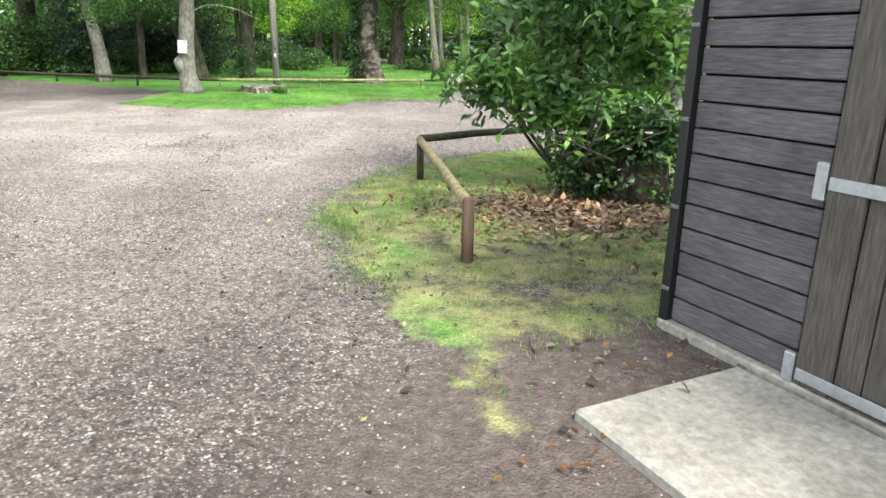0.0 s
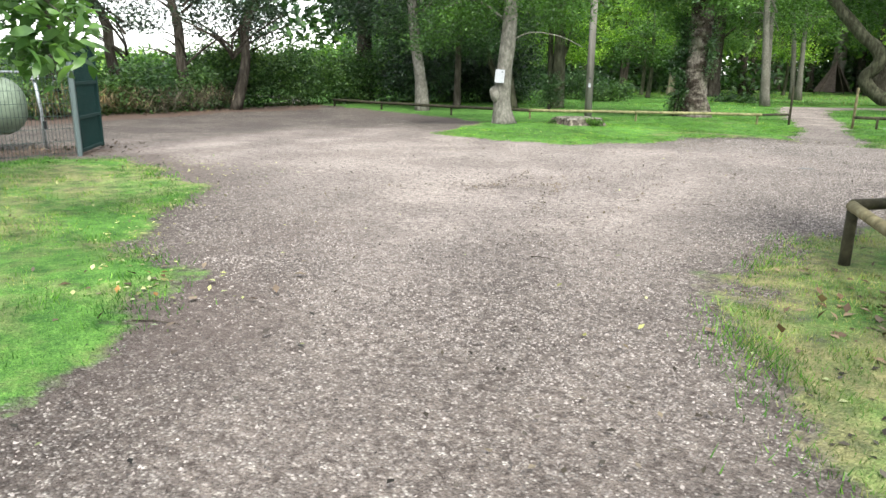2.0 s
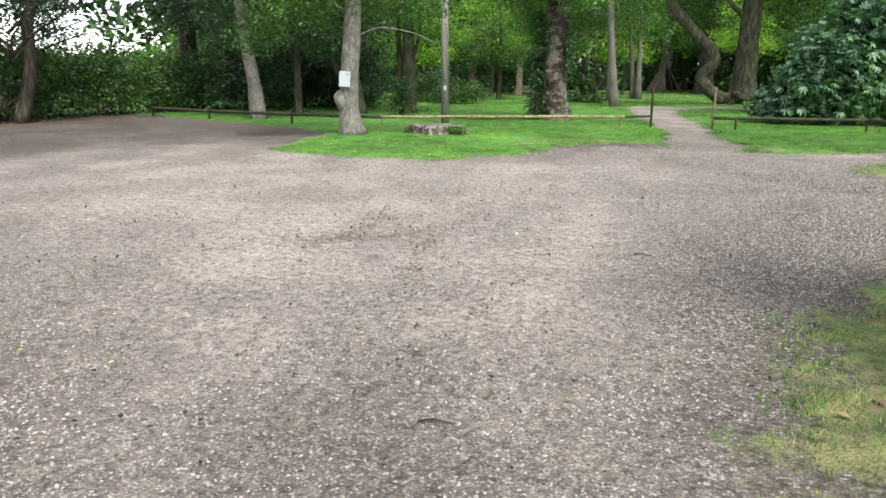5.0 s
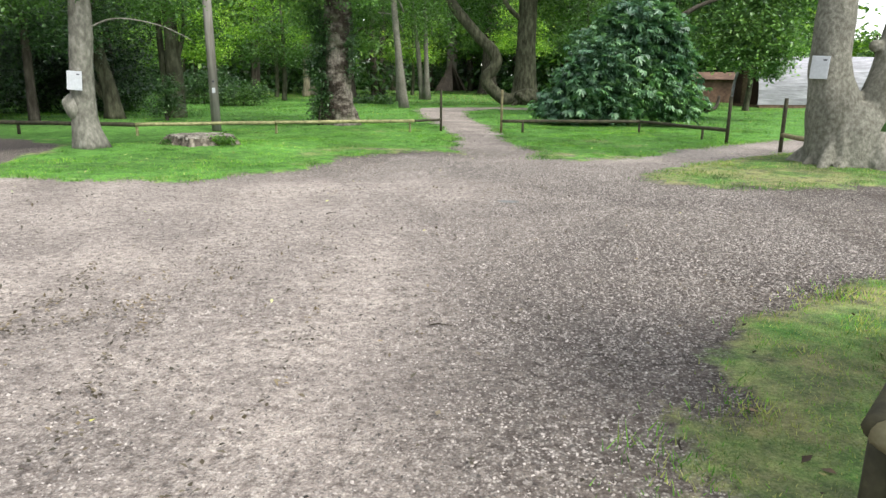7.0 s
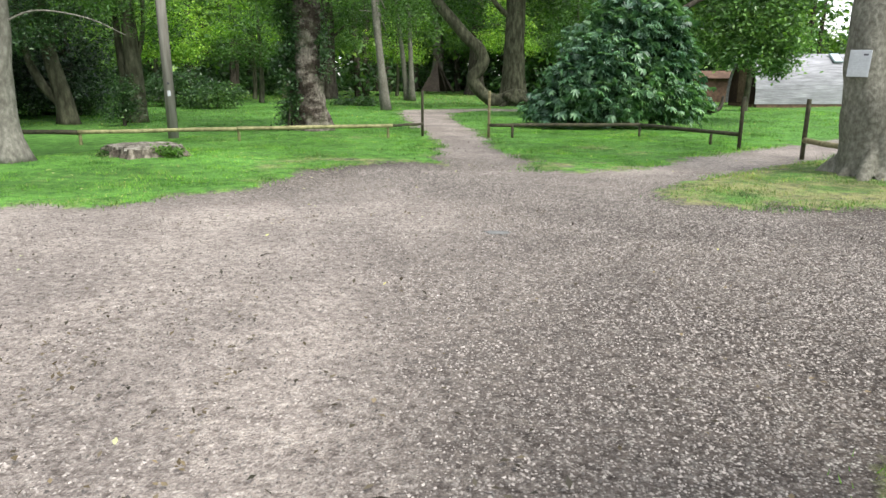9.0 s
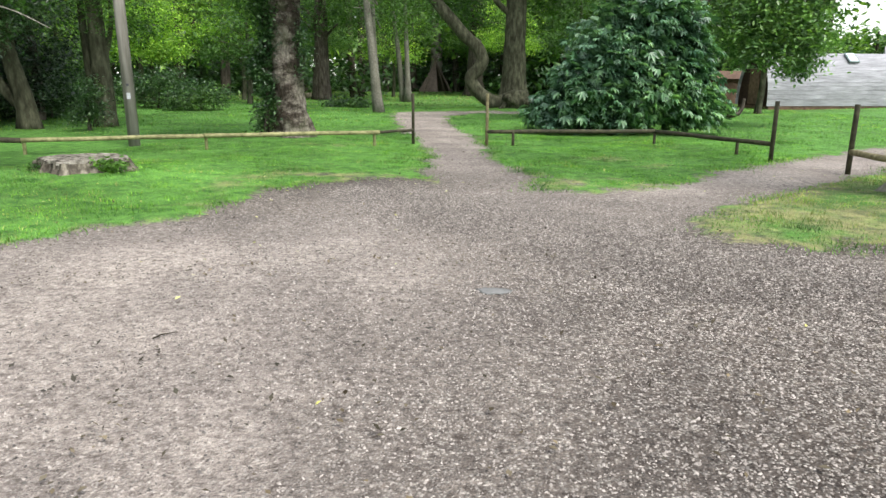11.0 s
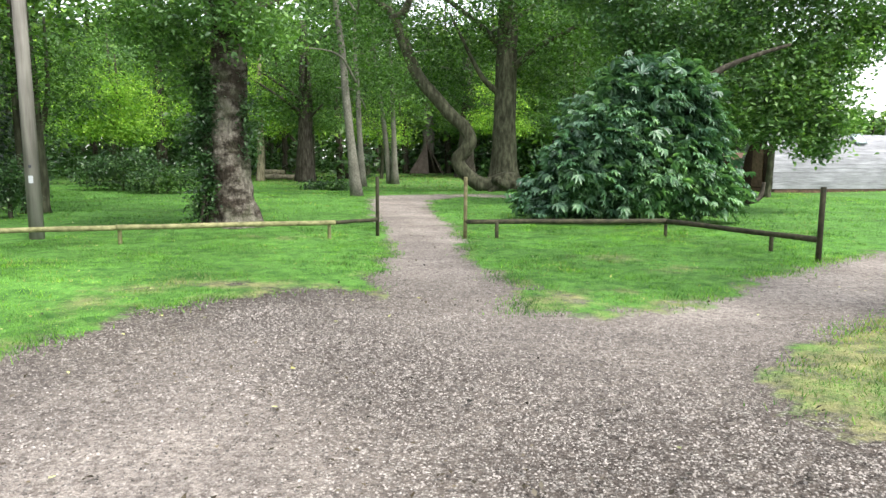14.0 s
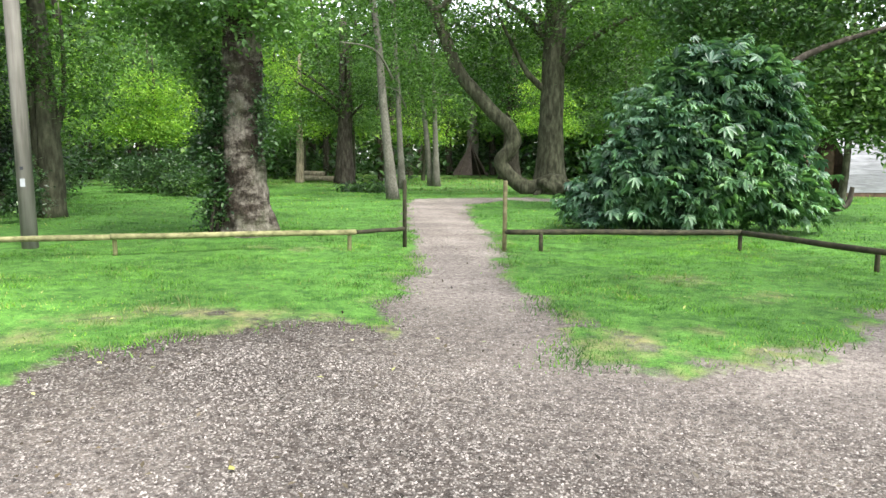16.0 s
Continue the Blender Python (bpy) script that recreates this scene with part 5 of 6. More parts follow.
def build_shed():
    m = Matrix(((0.65, 0.76, 0, 2.56), (-0.76, 0.65, 0, -9.94), (0, 0, 1, 0), (0, 0, 0, 1)))
    sh = new("timber_shed")
    sh.matrix_world = m
    tagged(sh, "dark grey timber shed of horizontal boards with a braced door", "shed")
    L, D, H = 4.2, 3.2, 2.35
    bm = bmesh.new()
    box(bm, L / 2, D / 2 + 0.012, 0.06 + H / 2, L - 0.05, D - 0.05, H)
    part("wall_backing", bm, SHADOW_GAP, sh)
    bm = bmesh.new()
    box(bm, L / 2, D / 2 - 0.015, 0.02, L + 0.06, D + 0.09, 0.09, bevel=0.01)
    part("plinth", bm, CONCRETE, sh)
    bh = 0.13
    meshes = {}

    def board(x0, x1, z, y, mat=SHED_BOARD, turn=None):
        key = (round(x1 - x0, 3), turn)
        if key not in meshes:
            bm = bmesh.new()
            box(bm, 0, 0, 0, x1 - x0, 0.03, bh - 0.011, bevel=0.004)
            me = bpy.data.meshes.new("board")
            bm.to_mesh(me)
            bm.free()
            me.materials.append(mat)
            meshes[key] = me
        ob = new("board", meshes[key])
        ob.parent = sh
        ob.matrix_local = pose((x0 + x1) / 2, y, z, 0, 0, 0) if turn is None else pose(y, (x0 + x1) / 2, z, 0, 0, 90)
        return ob

    for k in range(18):
        z = 0.07 + bh * (k + 0.5)
        board(0.035, 0.79, z, 0.0 + 0.002 * (k % 3))
        board(1.95, L, z, 0.0)
        board(0.0, D, z, 0.0, turn=1)
        board(0.0, D, z, L, turn=1)
        board(0.0, L, z, D)
    bm = bmesh.new()
    box(bm, 0.0, -0.02, 0.05 + H / 2, 0.06, 0.06, H, bevel=0.006)
    part("corner_trim", bm, BLACK, sh, "black corner trim")
    for k in range(5):
        bm = bmesh.new()
        box(bm, 0.01, -0.056, 0.25 + k * 0.45, 0.05, 0.014, 0.02, bevel=0.003)
        part("clip", bm, FENCE_GREY, sh, "small grey clip")
    door = part("door", (lambda b: (box(b, 1.37, 0.0, 1.06, 1.1, 0.02, 1.98), b)[1])(bmesh.new()), SHADOW_GAP, sh, "door of vertical grey-brown boards")
    bx = 0.815
    for k, w in enumerate((0.17, 0.12, 0.15, 0.15, 0.13, 0.16, 0.2)):
        bm = bmesh.new()
        box(bm, bx + w / 2, -0.022 - (0.016 if k in (0, 6) else 0.0), 1.06, w - 0.007, 0.028, 1.98, bevel=0.004)
        part("door_board", bm, SHED_DOOR, door)
        bx += w
    for z in (0.12, 0.97, 1.85):
        bm = bmesh.new()
        box(bm, 1.2, -0.058, z, 0.75, 0.008, 0.055, bevel=0.003)
        strap = part("hinge_strap", bm, GALV, door, "galvanised strap hinge")
        bm = bmesh.new()
        box(bm, 0.78, -0.04, z, 0.055, 0.03, 0.16, bevel=0.006)
        part("hinge_plate", bm, GALV, door, "galvanised hinge plate")
    bm = bmesh.new()
    box(bm, L / 2, D / 2, 2.5, L + 0.3, D + 0.35, 0.08, m=pose(0, 0, 0, 3, 0, 0), bevel=0.01)
    part("roof", bm, ROOF_FELT, sh)
    slab = new("concrete_slab")
    slab.matrix_world = m
    tagged(slab, "pale worn concrete slab before the shed door", "slab")
    bm = bmesh.new()
    box(bm, 1.75, -0.58, 0.0, 2.36, 0.96, 0.1, bevel=0.012)
    bmesh.ops.subdivide_edges(bm, edges=bm.edges[:], cuts=3, use_grid_fill=True)
    for v in bm.verts:
        v.co += Vector((noise.noise(v.co * 3), noise.noise(v.co * 3 + Vector((5, 0, 0))), 0.3 * noise.noise(v.co * 2))) * 0.012
    part("slab", bm, CONCRETE, slab)


build_shed()

# ---- laurel bush by the shed ----
bush = tree("broad glossy-leaved bush with dead stems at its foot", 1.75, -6.1, [(0, 0, 0), (0.1, 0, 0.5), (0.0, 0, 1.2), (0.1, 0.1, 2.2)], [0.06, 0.05, 0.035, 0.015], BARK_BROWN,
            limbs=[([(0, 0, 0.05), (0.5 * math.cos(k), 0.5 * math.sin(k), 0.5), (1.0 * math.cos(k), 0.9 * math.sin(k), 1.0 + 0.1 * (k % 4))], 0.03) for k in range(9)],
            blobs=[(0.1, 0, 1.75, 1.15, 0.9, 0.55), (-0.85, -0.3, 1.2, 0.65, 0.55, 0.24), (0.3, -0.2, 2.4, 1.1, 0.9, 0.5), (0.75, 0.2, 1.5, 0.7, 0.6, 0.5), (-0.35, -0.2, 0.95, 0.7, 0.5, 0.28), (0.3, -0.2, 0.8, 0.6, 0.5, 0.35), (-0.2, 0.1, 2.9, 1.2, 1.0, 0.5)], n=10500, size=0.135, leaf=LEAF_BUSH, seed=201, category="bush", name="bush", spray=0.15, hollow=0.2, width=0.4, per=18, fine=True)
old = thing("ivy_stump", 2.45, -6.6, 0, "dark ivy-covered stump in the shade of the bush", "stump")
tube("wood", [(0, 0, -0.05), (0, 0, 0.25), (0.05, 0, 0.45), (0.05, 0, 0.5)], [0.3, 0.26, 0.2, 0.05], BARK_BROWN, old, segs=14, rough=0.3, seed=4)
crown([(0.05, -0.05, 0.48, 0.46, 0.44, 0.52), (0.05, -0.05, 0.75, 0.3, 0.3, 0.2), (-0.5, 0.1, 0.3, 0.4, 0.35, 0.3)], 5600, 0.075, LEAF_DARK, old, 202, name="ivy", spray=0.07, hollow=0.75)
for k in range(16):
    a = k * 0.77
    tube("twig", [(0.1 * math.cos(a) - 0.3, 0.1 * math.sin(a), 0.1), (-0.45 + 0.4 * math.cos(a), 0.4 * math.sin(a), 0.45), (-0.45 + 0.65 * math.cos(a * 1.3), 0.6 * math.sin(a), 0.75 + 0.04 * (k % 5))], [0.018, 0.012, 0.005], BARK_BROWN, old, segs=5)

# ---- tank compound ----
TANK_GREEN = plain("pale_green_tank_paint", (0.2, 0.255, 0.18), 0.55, 0.0, 0.3, 9)
FENCE_GREEN = plain("dark_green_powder_coat", (0.004, 0.03, 0.025), 0.85)
WIRE = plain("dark_wire", (0.03, 0.06, 0.05), 0.5)
RED = plain("red_label", (0.26, 0.07, 0.04), 0.7)
YELLOW = plain("yellow_label", (0.3, 0.22, 0.05), 0.7)


def build_tank():
    tk = thing("gas_tank", -13.25, -8.4, 0, "pale green horizontal gas tank on concrete feet", "tank", rz=74.8)
    bm = bmesh.new()
    prof = [(-1.55, 0.02), (-1.53, 0.2), (-1.46, 0.34), (-1.36, 0.44), (-1.22, 0.5), (1.22, 0.5), (1.36, 0.44), (1.46, 0.34), (1.53, 0.2), (1.55, 0.02)]
    tube_into(bm, [(x, 0, 0.76) for x, r in prof], [r for x, r in prof], segs=36)
    bmesh.ops.recalc_face_normals(bm, faces=bm.faces)
    part("vessel", bm, TANK_GREEN, tk, smooth=True)
    for x in (-0.85, 0.85):
        bm = bmesh.new()
        box(bm, x, 0, 0.17, 0.22, 0.7, 0.4, bevel=0.02)
        part("foot", bm, CONCRETE, tk)
    tube("cover", [(0.0, 0, 1.2), (0, 0, 1.33), (0, 0, 1.38)], [0.22, 0.22, 0.1], TANK_GREEN, tk, segs=18)
    for x, mat, z in ((0.86, RED, 0.8), (0.86, YELLOW, 0.72)):
        bm = bmesh.new()
        box(bm, x, -0.503, z, 0.17, 0.012, 0.07, bevel=0.002)
        part("warning_label", bm, mat, tk, "red and yellow warning label")
    pp = thing("pipe_stand", -12.55, -6.8, 0, "grey pipe on a post with a meter box beside the tank", "pipe", rz=74.8)
    tube("post", [(0, 0, -0.1), (0, 0, 0.7), (-0.06, 0, 1.36)], [0.04, 0.03, 0.03], GALV, pp, segs=10)
    tube("pipe", [(-0.06, 0, 1.34), (-2.6, 0.25, 1.36)], [0.022, 0.022], GALV, pp, segs=8)
    bm = bmesh.new()
    box(bm, -0.04, -0.03, 1.3, 0.13, 0.09, 0.18, bevel=0.01)
    part("meter_box", bm, PAPER, pp)
    bm = bmesh.new()
    box(bm, 0.02, 0, 0.42, 0.07, 0.07, 0.16, bevel=0.01)
    part("valve", bm, BLACK, pp)


build_tank()


def mesh_panel(parent, length, height, z0):
    bm = bmesh.new()
    n = int(length / 0.055)
    for k in range(n + 1):
        box(bm, k * length / n, 0, z0 + height / 2, 0.005, 0.005, height)
    for k in range(int(height / 0.2) + 1):
        for dy in (-0.006, 0.006):
            box(bm, length / 2, dy, z0 + 0.02 + k * 0.2, length, 0.006, 0.006)
    return part("wire_mesh", bm, WIRE, parent)


fence = thing("mesh_fence", -10.93, -6.94, 0, "dark green wire mesh fence round the tank", "fence", rz=-91.5)
for k in range(3):
    p2 = mesh_panel(fence, 2.5, 1.72, 0.05)
    p2.location = (k * 2.5 + 0.05, 0, 0)
    bm = bmesh.new()
    box(bm, k * 2.5, 0.0, 0.86, 0.06, 0.06, 1.95, bevel=0.005)
    part("post", bm, FENCE_GREY, fence)
gate = thing("steel_gate", -10.93, -6.94, 0, "dark green steel gate standing open with dense wire mesh", "gate", rz=141)
for x in (0.06, 1.5):
    bm = bmesh.new()
    box(bm, x, 0, 0.93, 0.06, 0.06, 1.8, bevel=0.005)
    part("stile", bm, FENCE_GREEN if x > 1 else FENCE_GREY, gate)
for z in (0.08, 0.62, 1.18, 1.8):
    bm = bmesh.new()
    box(bm, 0.78, 0.0, z, 1.4, 0.05, 0.05, bevel=0.004)
    part("rail", bm, FENCE_GREEN, gate)
bm = bmesh.new()
for k in range(58):
    box(bm, 0.08 + k * 0.0246, 0.03, 0.94, 0.0055, 0.005, 1.74)
for k in range(24):
    box(bm, 0.78, 0.037, 0.09 + k * 0.0745, 1.42, 0.005, 0.0045)
part("wire_mesh", bm, FENCE_GREEN, gate, "dense dark green wire mesh")

# ---- foreground branch at the edge of the lawn ----
tree("tall tree at the lawn's edge with a low leafy branch", -7.9, -12.4, [(0, 0, 0), (0, 0, 2), (0.1, 0, 5), (0, 0, 10)], [0.5, 0.36, 0.3, 0.12], BARK_GREY,
     limbs=[([(0.1, 0, 3.0), (1.2, 1.2, 3.1), (2.2, 2.3, 2.5), (2.8, 2.8, 1.9)], 0.08), ([(2.3, 2.4, 2.35), (2.5, 2.8, 2.0), (2.75, 3.0, 1.75)], 0.012)] + random_limbs(R1, 4, 8, 5, 2.5, 0.1),
     blobs=[(2.5, 2.75, 2.0, 0.42, 0.4, 0.26), (2.7, 2.95, 1.72, 0.28, 0.26, 0.2), (2.45, 2.8, 1.55, 0.3, 0.25, 0.15), (2.2, 2.3, 2.3, 0.5, 0.5, 0.3), (1.4, 1.6, 2.9, 0.7, 0.7, 0.45), (0.6, 0.4, 6.5, 2.6, 2.6, 1.6)], n=3600, size=0.17, leaf=LEAF_BUSH, seed=211, spray=0.16, hollow=0.1, width=0.45, fine=True)

# ---- camping pod, hut, cabin and tepee ----
POD_BOARD = speckled("silvered_pod_board", [(0.3, (0.17, 0.17, 0.18)), (0.52, (0.27, 0.27, 0.285)), (0.75, (0.38, 0.38, 0.4))], 3, 0.7, 0.3, (0.5, 9, 9), 0.8, 0.3, 0.004, coords="Each")
POD_END = speckled("brown_pod_end", [(0.3, (0.026, 0.013, 0.01)), (0.7, (0.06, 0.032, 0.024))], 8, 0.8, 0.2)
GLASS = plain("pale_roof_glass", (0.6, 0.68, 0.75), 0.15)
ORANGE = speckled("warm_cabin_timber", [(0.3, (0.34, 0.15, 0.05)), (0.7, (0.5, 0.27, 0.1))], 8, 0.7, 0.2)
ROOF_PALE = speckled("pale_grey_roof", [(0.3, (0.2, 0.205, 0.215)), (0.7, (0.29, 0.295, 0.305))], 6, 0.7, 0.2)
HUT_BROWN = speckled("brown_fence_timber", [(0.3, (0.07, 0.042, 0.028)), (0.7, (0.15, 0.095, 0.065))], 6, 0.85, 0.2)
TEPEE_WOOD = speckled("tepee_slat_wood", [(0.3, (0.05, 0.038, 0.03)), (0.7, (0.125, 0.1, 0.082))], 12, 0.85, 0.2)


def build_pod():
    pod = thing("camping_pod", 10.84, 33.93, 0.12, "arched camping pod clad in silvered horizontal boards", "pod", rz=14.5)
    n, L, W = 21, 9.4, 1.55
    H = 2.75
    prof = []
    for k in range(2 * n + 1):
        a = math.pi * k / (2 * n)
        prof.append((-W * math.cos(a) * (1 - 0.25 * math.sin(a) ** 3), H * abs(math.sin(a)) ** 0.8))
    for k in range(2 * n):
        (y0, z0), (y1, z1) = prof[k], prof[k + 1]
        ln = math.hypot(y1 - y0, z1 - z0)
        bm = bmesh.new()
        box(bm, L / 2, 0, 0, L, ln - 0.014, 0.03)
        b = part("board", bm, POD_BOARD, pod)
        b.matrix_local = Matrix.Translation((0, W + (y0 + y1) / 2, (z0 + z1) / 2)) @ Matrix.Rotation(math.atan2(z1 - z0, y1 - y0) + (0.1 if k < n else -0.1), 4, "X")
    for x in (0.14, L - 0.1):
        bm = bmesh.new()
        vs = [bm.verts.new((x, W + y * 0.97, max(0, z - 0.04))) for y, z in prof]
        bm.faces.new(vs)
        bmesh.ops.solidify(bm, geom=bm.faces[:], thickness=0.05)
        part("end_wall", bm, POD_END, pod, "dark brown end wall")
    bm = bmesh.new()
    box(bm, 0.1, W, 1.0, 0.06, 0.9, 1.9, bevel=0.01)
    part("door", bm, HUT_BROWN, pod)
    bm = bmesh.new()
    box(bm, L / 2 + 0.1, W, -0.09, L - 0.1, 2 * W - 0.1, 0.2)
    part("base", bm, HUT_BROWN, pod)
    (y0, z0) = prof[14]
    ang = math.atan2(prof[15][1] - prof[13][1], prof[15][0] - prof[13][0])
    bm = bmesh.new()
    box(bm, 0, 0, 0, 0.6, 0.75, 0.08, bevel=0.01)
    win = part("roof_window", bm, FENCE_GREY, pod, "grey-framed roof window")
    win.matrix_local = Matrix.Translation((5.1, W + y0 - 0.07, z0 + 0.07)) @ Matrix.Rotation(ang, 4, "X")
    bm = bmesh.new()
    box(bm, 0, 0, 0.045, 0.46, 0.6, 0.012)
    part("pane", bm, GLASS, win)


build_pod()


def build_house(name, label, x, y, z, rz, L, D, H, R, wall, roof, category):
    h = thing(name, x, y, z, label, category, rz=rz)
    bm = bmesh.new()
    box(bm, 0, 0, H / 2 - 0.3, L, D, H + 0.6)
    part("wall", bm, wall, h)
    bm = bmesh.new()
    a = [bm.verts.new(c) for c in ((-L / 2 - 0.3, -D / 2 - 0.35, H - 0.08), (L / 2 + 0.3, -D / 2 - 0.35, H - 0.08), (L / 2 + 0.3, 0, R), (-L / 2 - 0.3, 0, R), (-L / 2 - 0.3, D / 2 + 0.35, H - 0.08), (L / 2 + 0.3, D / 2 + 0.35, H - 0.08))]
    bm.faces.new((a[0], a[1], a[2], a[3]))
    bm.faces.new((a[3], a[2], a[5], a[4]))
    bm.faces.new((a[0], a[3], a[4]))
    bm.faces.new((a[1], a[5], a[2]))
    bm.faces.new((a[0], a[4], a[5], a[1]))
    part("roof", bm, roof, h)
    return h


cabin = build_house("cabin", "timber cabin with pale roof and warm wooden walls", 27.6, 50.0, 0.4, -20, 7, 4, 2.1, 3.5, ORANGE, ROOF_PALE, "cabin")
for x in (-2.2, -0.9, 1.2):
    bm = bmesh.new()
    box(bm, x, -2.03, 1.15, 0.9, 0.06, 1.1, bevel=0.01)
    w = part("window", bm, FRAME_GREY, cabin, "grey-framed window")
    bm = bmesh.new()
    box(bm, x, -2.065, 1.15, 0.74, 0.02, 0.94)
    part("pane", bm, GLASS, w)
chair = thing("garden_chair", 25.2, 46.2, 0.35, "red garden chair before the cabin", "chair", rz=-20)
bm = bmesh.new()
box(bm, 0, 0, 0.42, 0.55, 0.5, 0.06, bevel=0.01)
part("seat", bm, RED, chair)
bm = bmesh.new()
box(bm, 0, 0.25, 0.75, 0.55, 0.06, 0.6, bevel=0.01)
part("backrest", bm, RED, chair)
for x, y in ((-0.24, -0.2), (0.24, -0.2), (-0.24, 0.22), (0.24, 0.22)):
    tube("leg", [(x, y, -0.4), (x, y, 0.4)], [0.025, 0.025], RED, chair, segs=6)
hut = build_house("brown_hut", "low brown timber hut at the edge of the lawn", 10.6, 41.5, 0.0, 8, 5, 2.5, 1.6, 2.0, HUT_BROWN, HUT_BROWN, "hut")

tepee = thing("play_tepee", -10.9, 61.5, 0.3, "small wooden slatted tepee with a dark opening", "tepee")
for k in range(22):
    a = 2 * math.pi * k / 22
    if 5.1 < a < 5.75:
        continue
    bm = bmesh.new()
    m = Matrix.Rotation(a, 4, "Z") @ Matrix.Translation((0.64, 0, 1.1)) @ Matrix.Rotation(-0.475, 4, "Y")
    vs = [bm.verts.new(m @ Vector(c)) for c in ((-0.015, -0.17, -1.3), (-0.015, 0.17, -1.3), (-0.015, 0.03, 1.25), (-0.015, -0.03, 1.25), (0.02, -0.17, -1.3), (0.02, 0.17, -1.3), (0.02, 0.03, 1.25), (0.02, -0.03, 1.25))]
    for f in ((0, 3, 2, 1), (4, 5, 6, 7), (0, 1, 5, 4), (1, 2, 6, 5), (2, 3, 7, 6), (3, 0, 4, 7)):
        bm.faces.new([vs[i] for i in f])
    part("slat", bm, TEPEE_WOOD, tepee)
for k in range(5):
    a = k * 1.26 + 0.4
    tube("pole", [(1.3 * math.cos(a), 1.3 * math.sin(a), -0.2), (0, 0, 2.4), (-0.35 * math.cos(a), -0.35 * math.sin(a), 3.05)], [0.04, 0.035, 0.025], TEPEE_WOOD, tepee, segs=6)
tepee.scale = (1.3, 1.3, 1.15)


# ---- grass, stones and fallen leaves ----
def dry_and_lit(x, y):
    island = inside_distance(x, y, LAWN_ISLAND)
    lawn = inside_distance(x, y, LAWN_TREE)
    n = 0.5 + 0.5 * np.sin(x * 1.9 + 1.2 * np.sin(y * 1.3)) * np.sin(y * 1.6 + 0.7 * np.sin(x * 2.2))
    bare = bare_spots(x, y)
    # worn and dry places, plus far blades coloured paler for open light
    return 0.6 * bare + 0.62 * soft_step(island, -0.5, 0.4) + 0.6 * soft_step(lawn, -0.3, 0.3) * soft_step(9 - y, 0, 3) + 0.35 * n + 0.36 * soft_step(inside_distance(x, y, LAWN_TANK), 0.2, 1.2) + 0.3 * soft_step(y, 26, 38)


def blades(name, x0, x1, y0, y1, count, height, width, seed, label, reach=None):
    rng = np.random.default_rng(seed)
    x, y = rng.uniform(x0, x1, count), rng.uniform(y0, y1, count)
    d = grass_distance(x, y)
    if reach:
        d = np.minimum(d, reach(x, y))
    patch = np.sin(x * 2.1 + 1.5 * np.sin(y * 1.7)) * np.sin(y * 2.4 + np.sin(x * 1.1))
    keep = (d + rng.normal(size=count) * 0.12 + 0.12 * patch > 0.05) & (rng.random(count) < 0.72 + 0.28 * patch)
    litter = np.exp(-(((x - 1.9) / 1.2) ** 2 + ((y + 7.3) / 1.0) ** 2))
    keep &= rng.random(count) > litter * 1.1
    keep &= rng.random(count) > 0.85 * bare_spots(x, y)
    x, y, patch = x[keep], y[keep], patch[keep]
    n = len(x)
    z = ground_height(x, y) + 0.012
    tuft = np.maximum(0, np.sin(x * 6.1 + 2 * np.sin(y * 4.3)) * np.sin(y * 5.7 + 1.5 * np.sin(x * 3.9)))
    h = height * rng.uniform(0.5, 1.4, n) * (0.85 + 0.3 * patch + 1.1 * tuft ** 2)
    a = rng.uniform(0, 6.28, n)
    b = rng.uniform(0, 6.28, n)
    lean = h * rng.uniform(0.2, 0.9, n)
    w = width * rng.uniform(0.7, 1.3, n) / 2
    v = np.empty((n, 3, 3))
    v[:, 0] = np.stack([x - w * np.cos(a), y - w * np.sin(a), z], 1)
    v[:, 1] = np.stack([x + w * np.cos(a), y + w * np.sin(a), z], 1)
    v[:, 2] = np.stack([x + lean * np.cos(b), y + lean * np.sin(b), z + h], 1)
    dry = rng.random(n) < np.clip(dry_and_lit(x, y) - 0.12, 0.03, 0.9)
    for suffix, sel, mat, lab in (("", ~dry, GRASS, label), ("", dry, GRASS_DRY, "dry and sunlit-toned yellowed blades of " + label)):
        q = v[sel].reshape(-1, 3)
        if len(q):
            tagged(finish(name, array_mesh(name, q, np.arange(len(q)).reshape(-1, 3)), mat), lab, "grass", kind="stuff")


blades("lawn_grass", -9.8, 5.0, 0.3, 13.5, 300000, 0.036, 0.010, 301, "short green lawn grass round the yard")
blades("lawn_grass", -11.0, -2.3, -13.0, -6.4, 95000, 0.034, 0.009, 302, "short green lawn grass by the tank")
blades("lawn_grass", -1.0, 4.5, -11.0, -2.2, 150000, 0.036, 0.007, 303, "short patchy lawn grass by the bush")
blades("park_grass", -24.0, 12.0, 12.0, 36.0, 150000, 0.045, 0.022, 304, "park grass under the trees")
blades("park_grass", -30.0, 22.0, 34.0, 62.0, 50000, 0.08, 0.05, 305, "park grass under the trees")


STONE = speckled("pebble", [(0.3, (0.15, 0.132, 0.117)), (0.6, (0.275, 0.248, 0.224)), (0.8, (0.4, 0.37, 0.338))], 40, 0.8, 0.3, island=0.75)


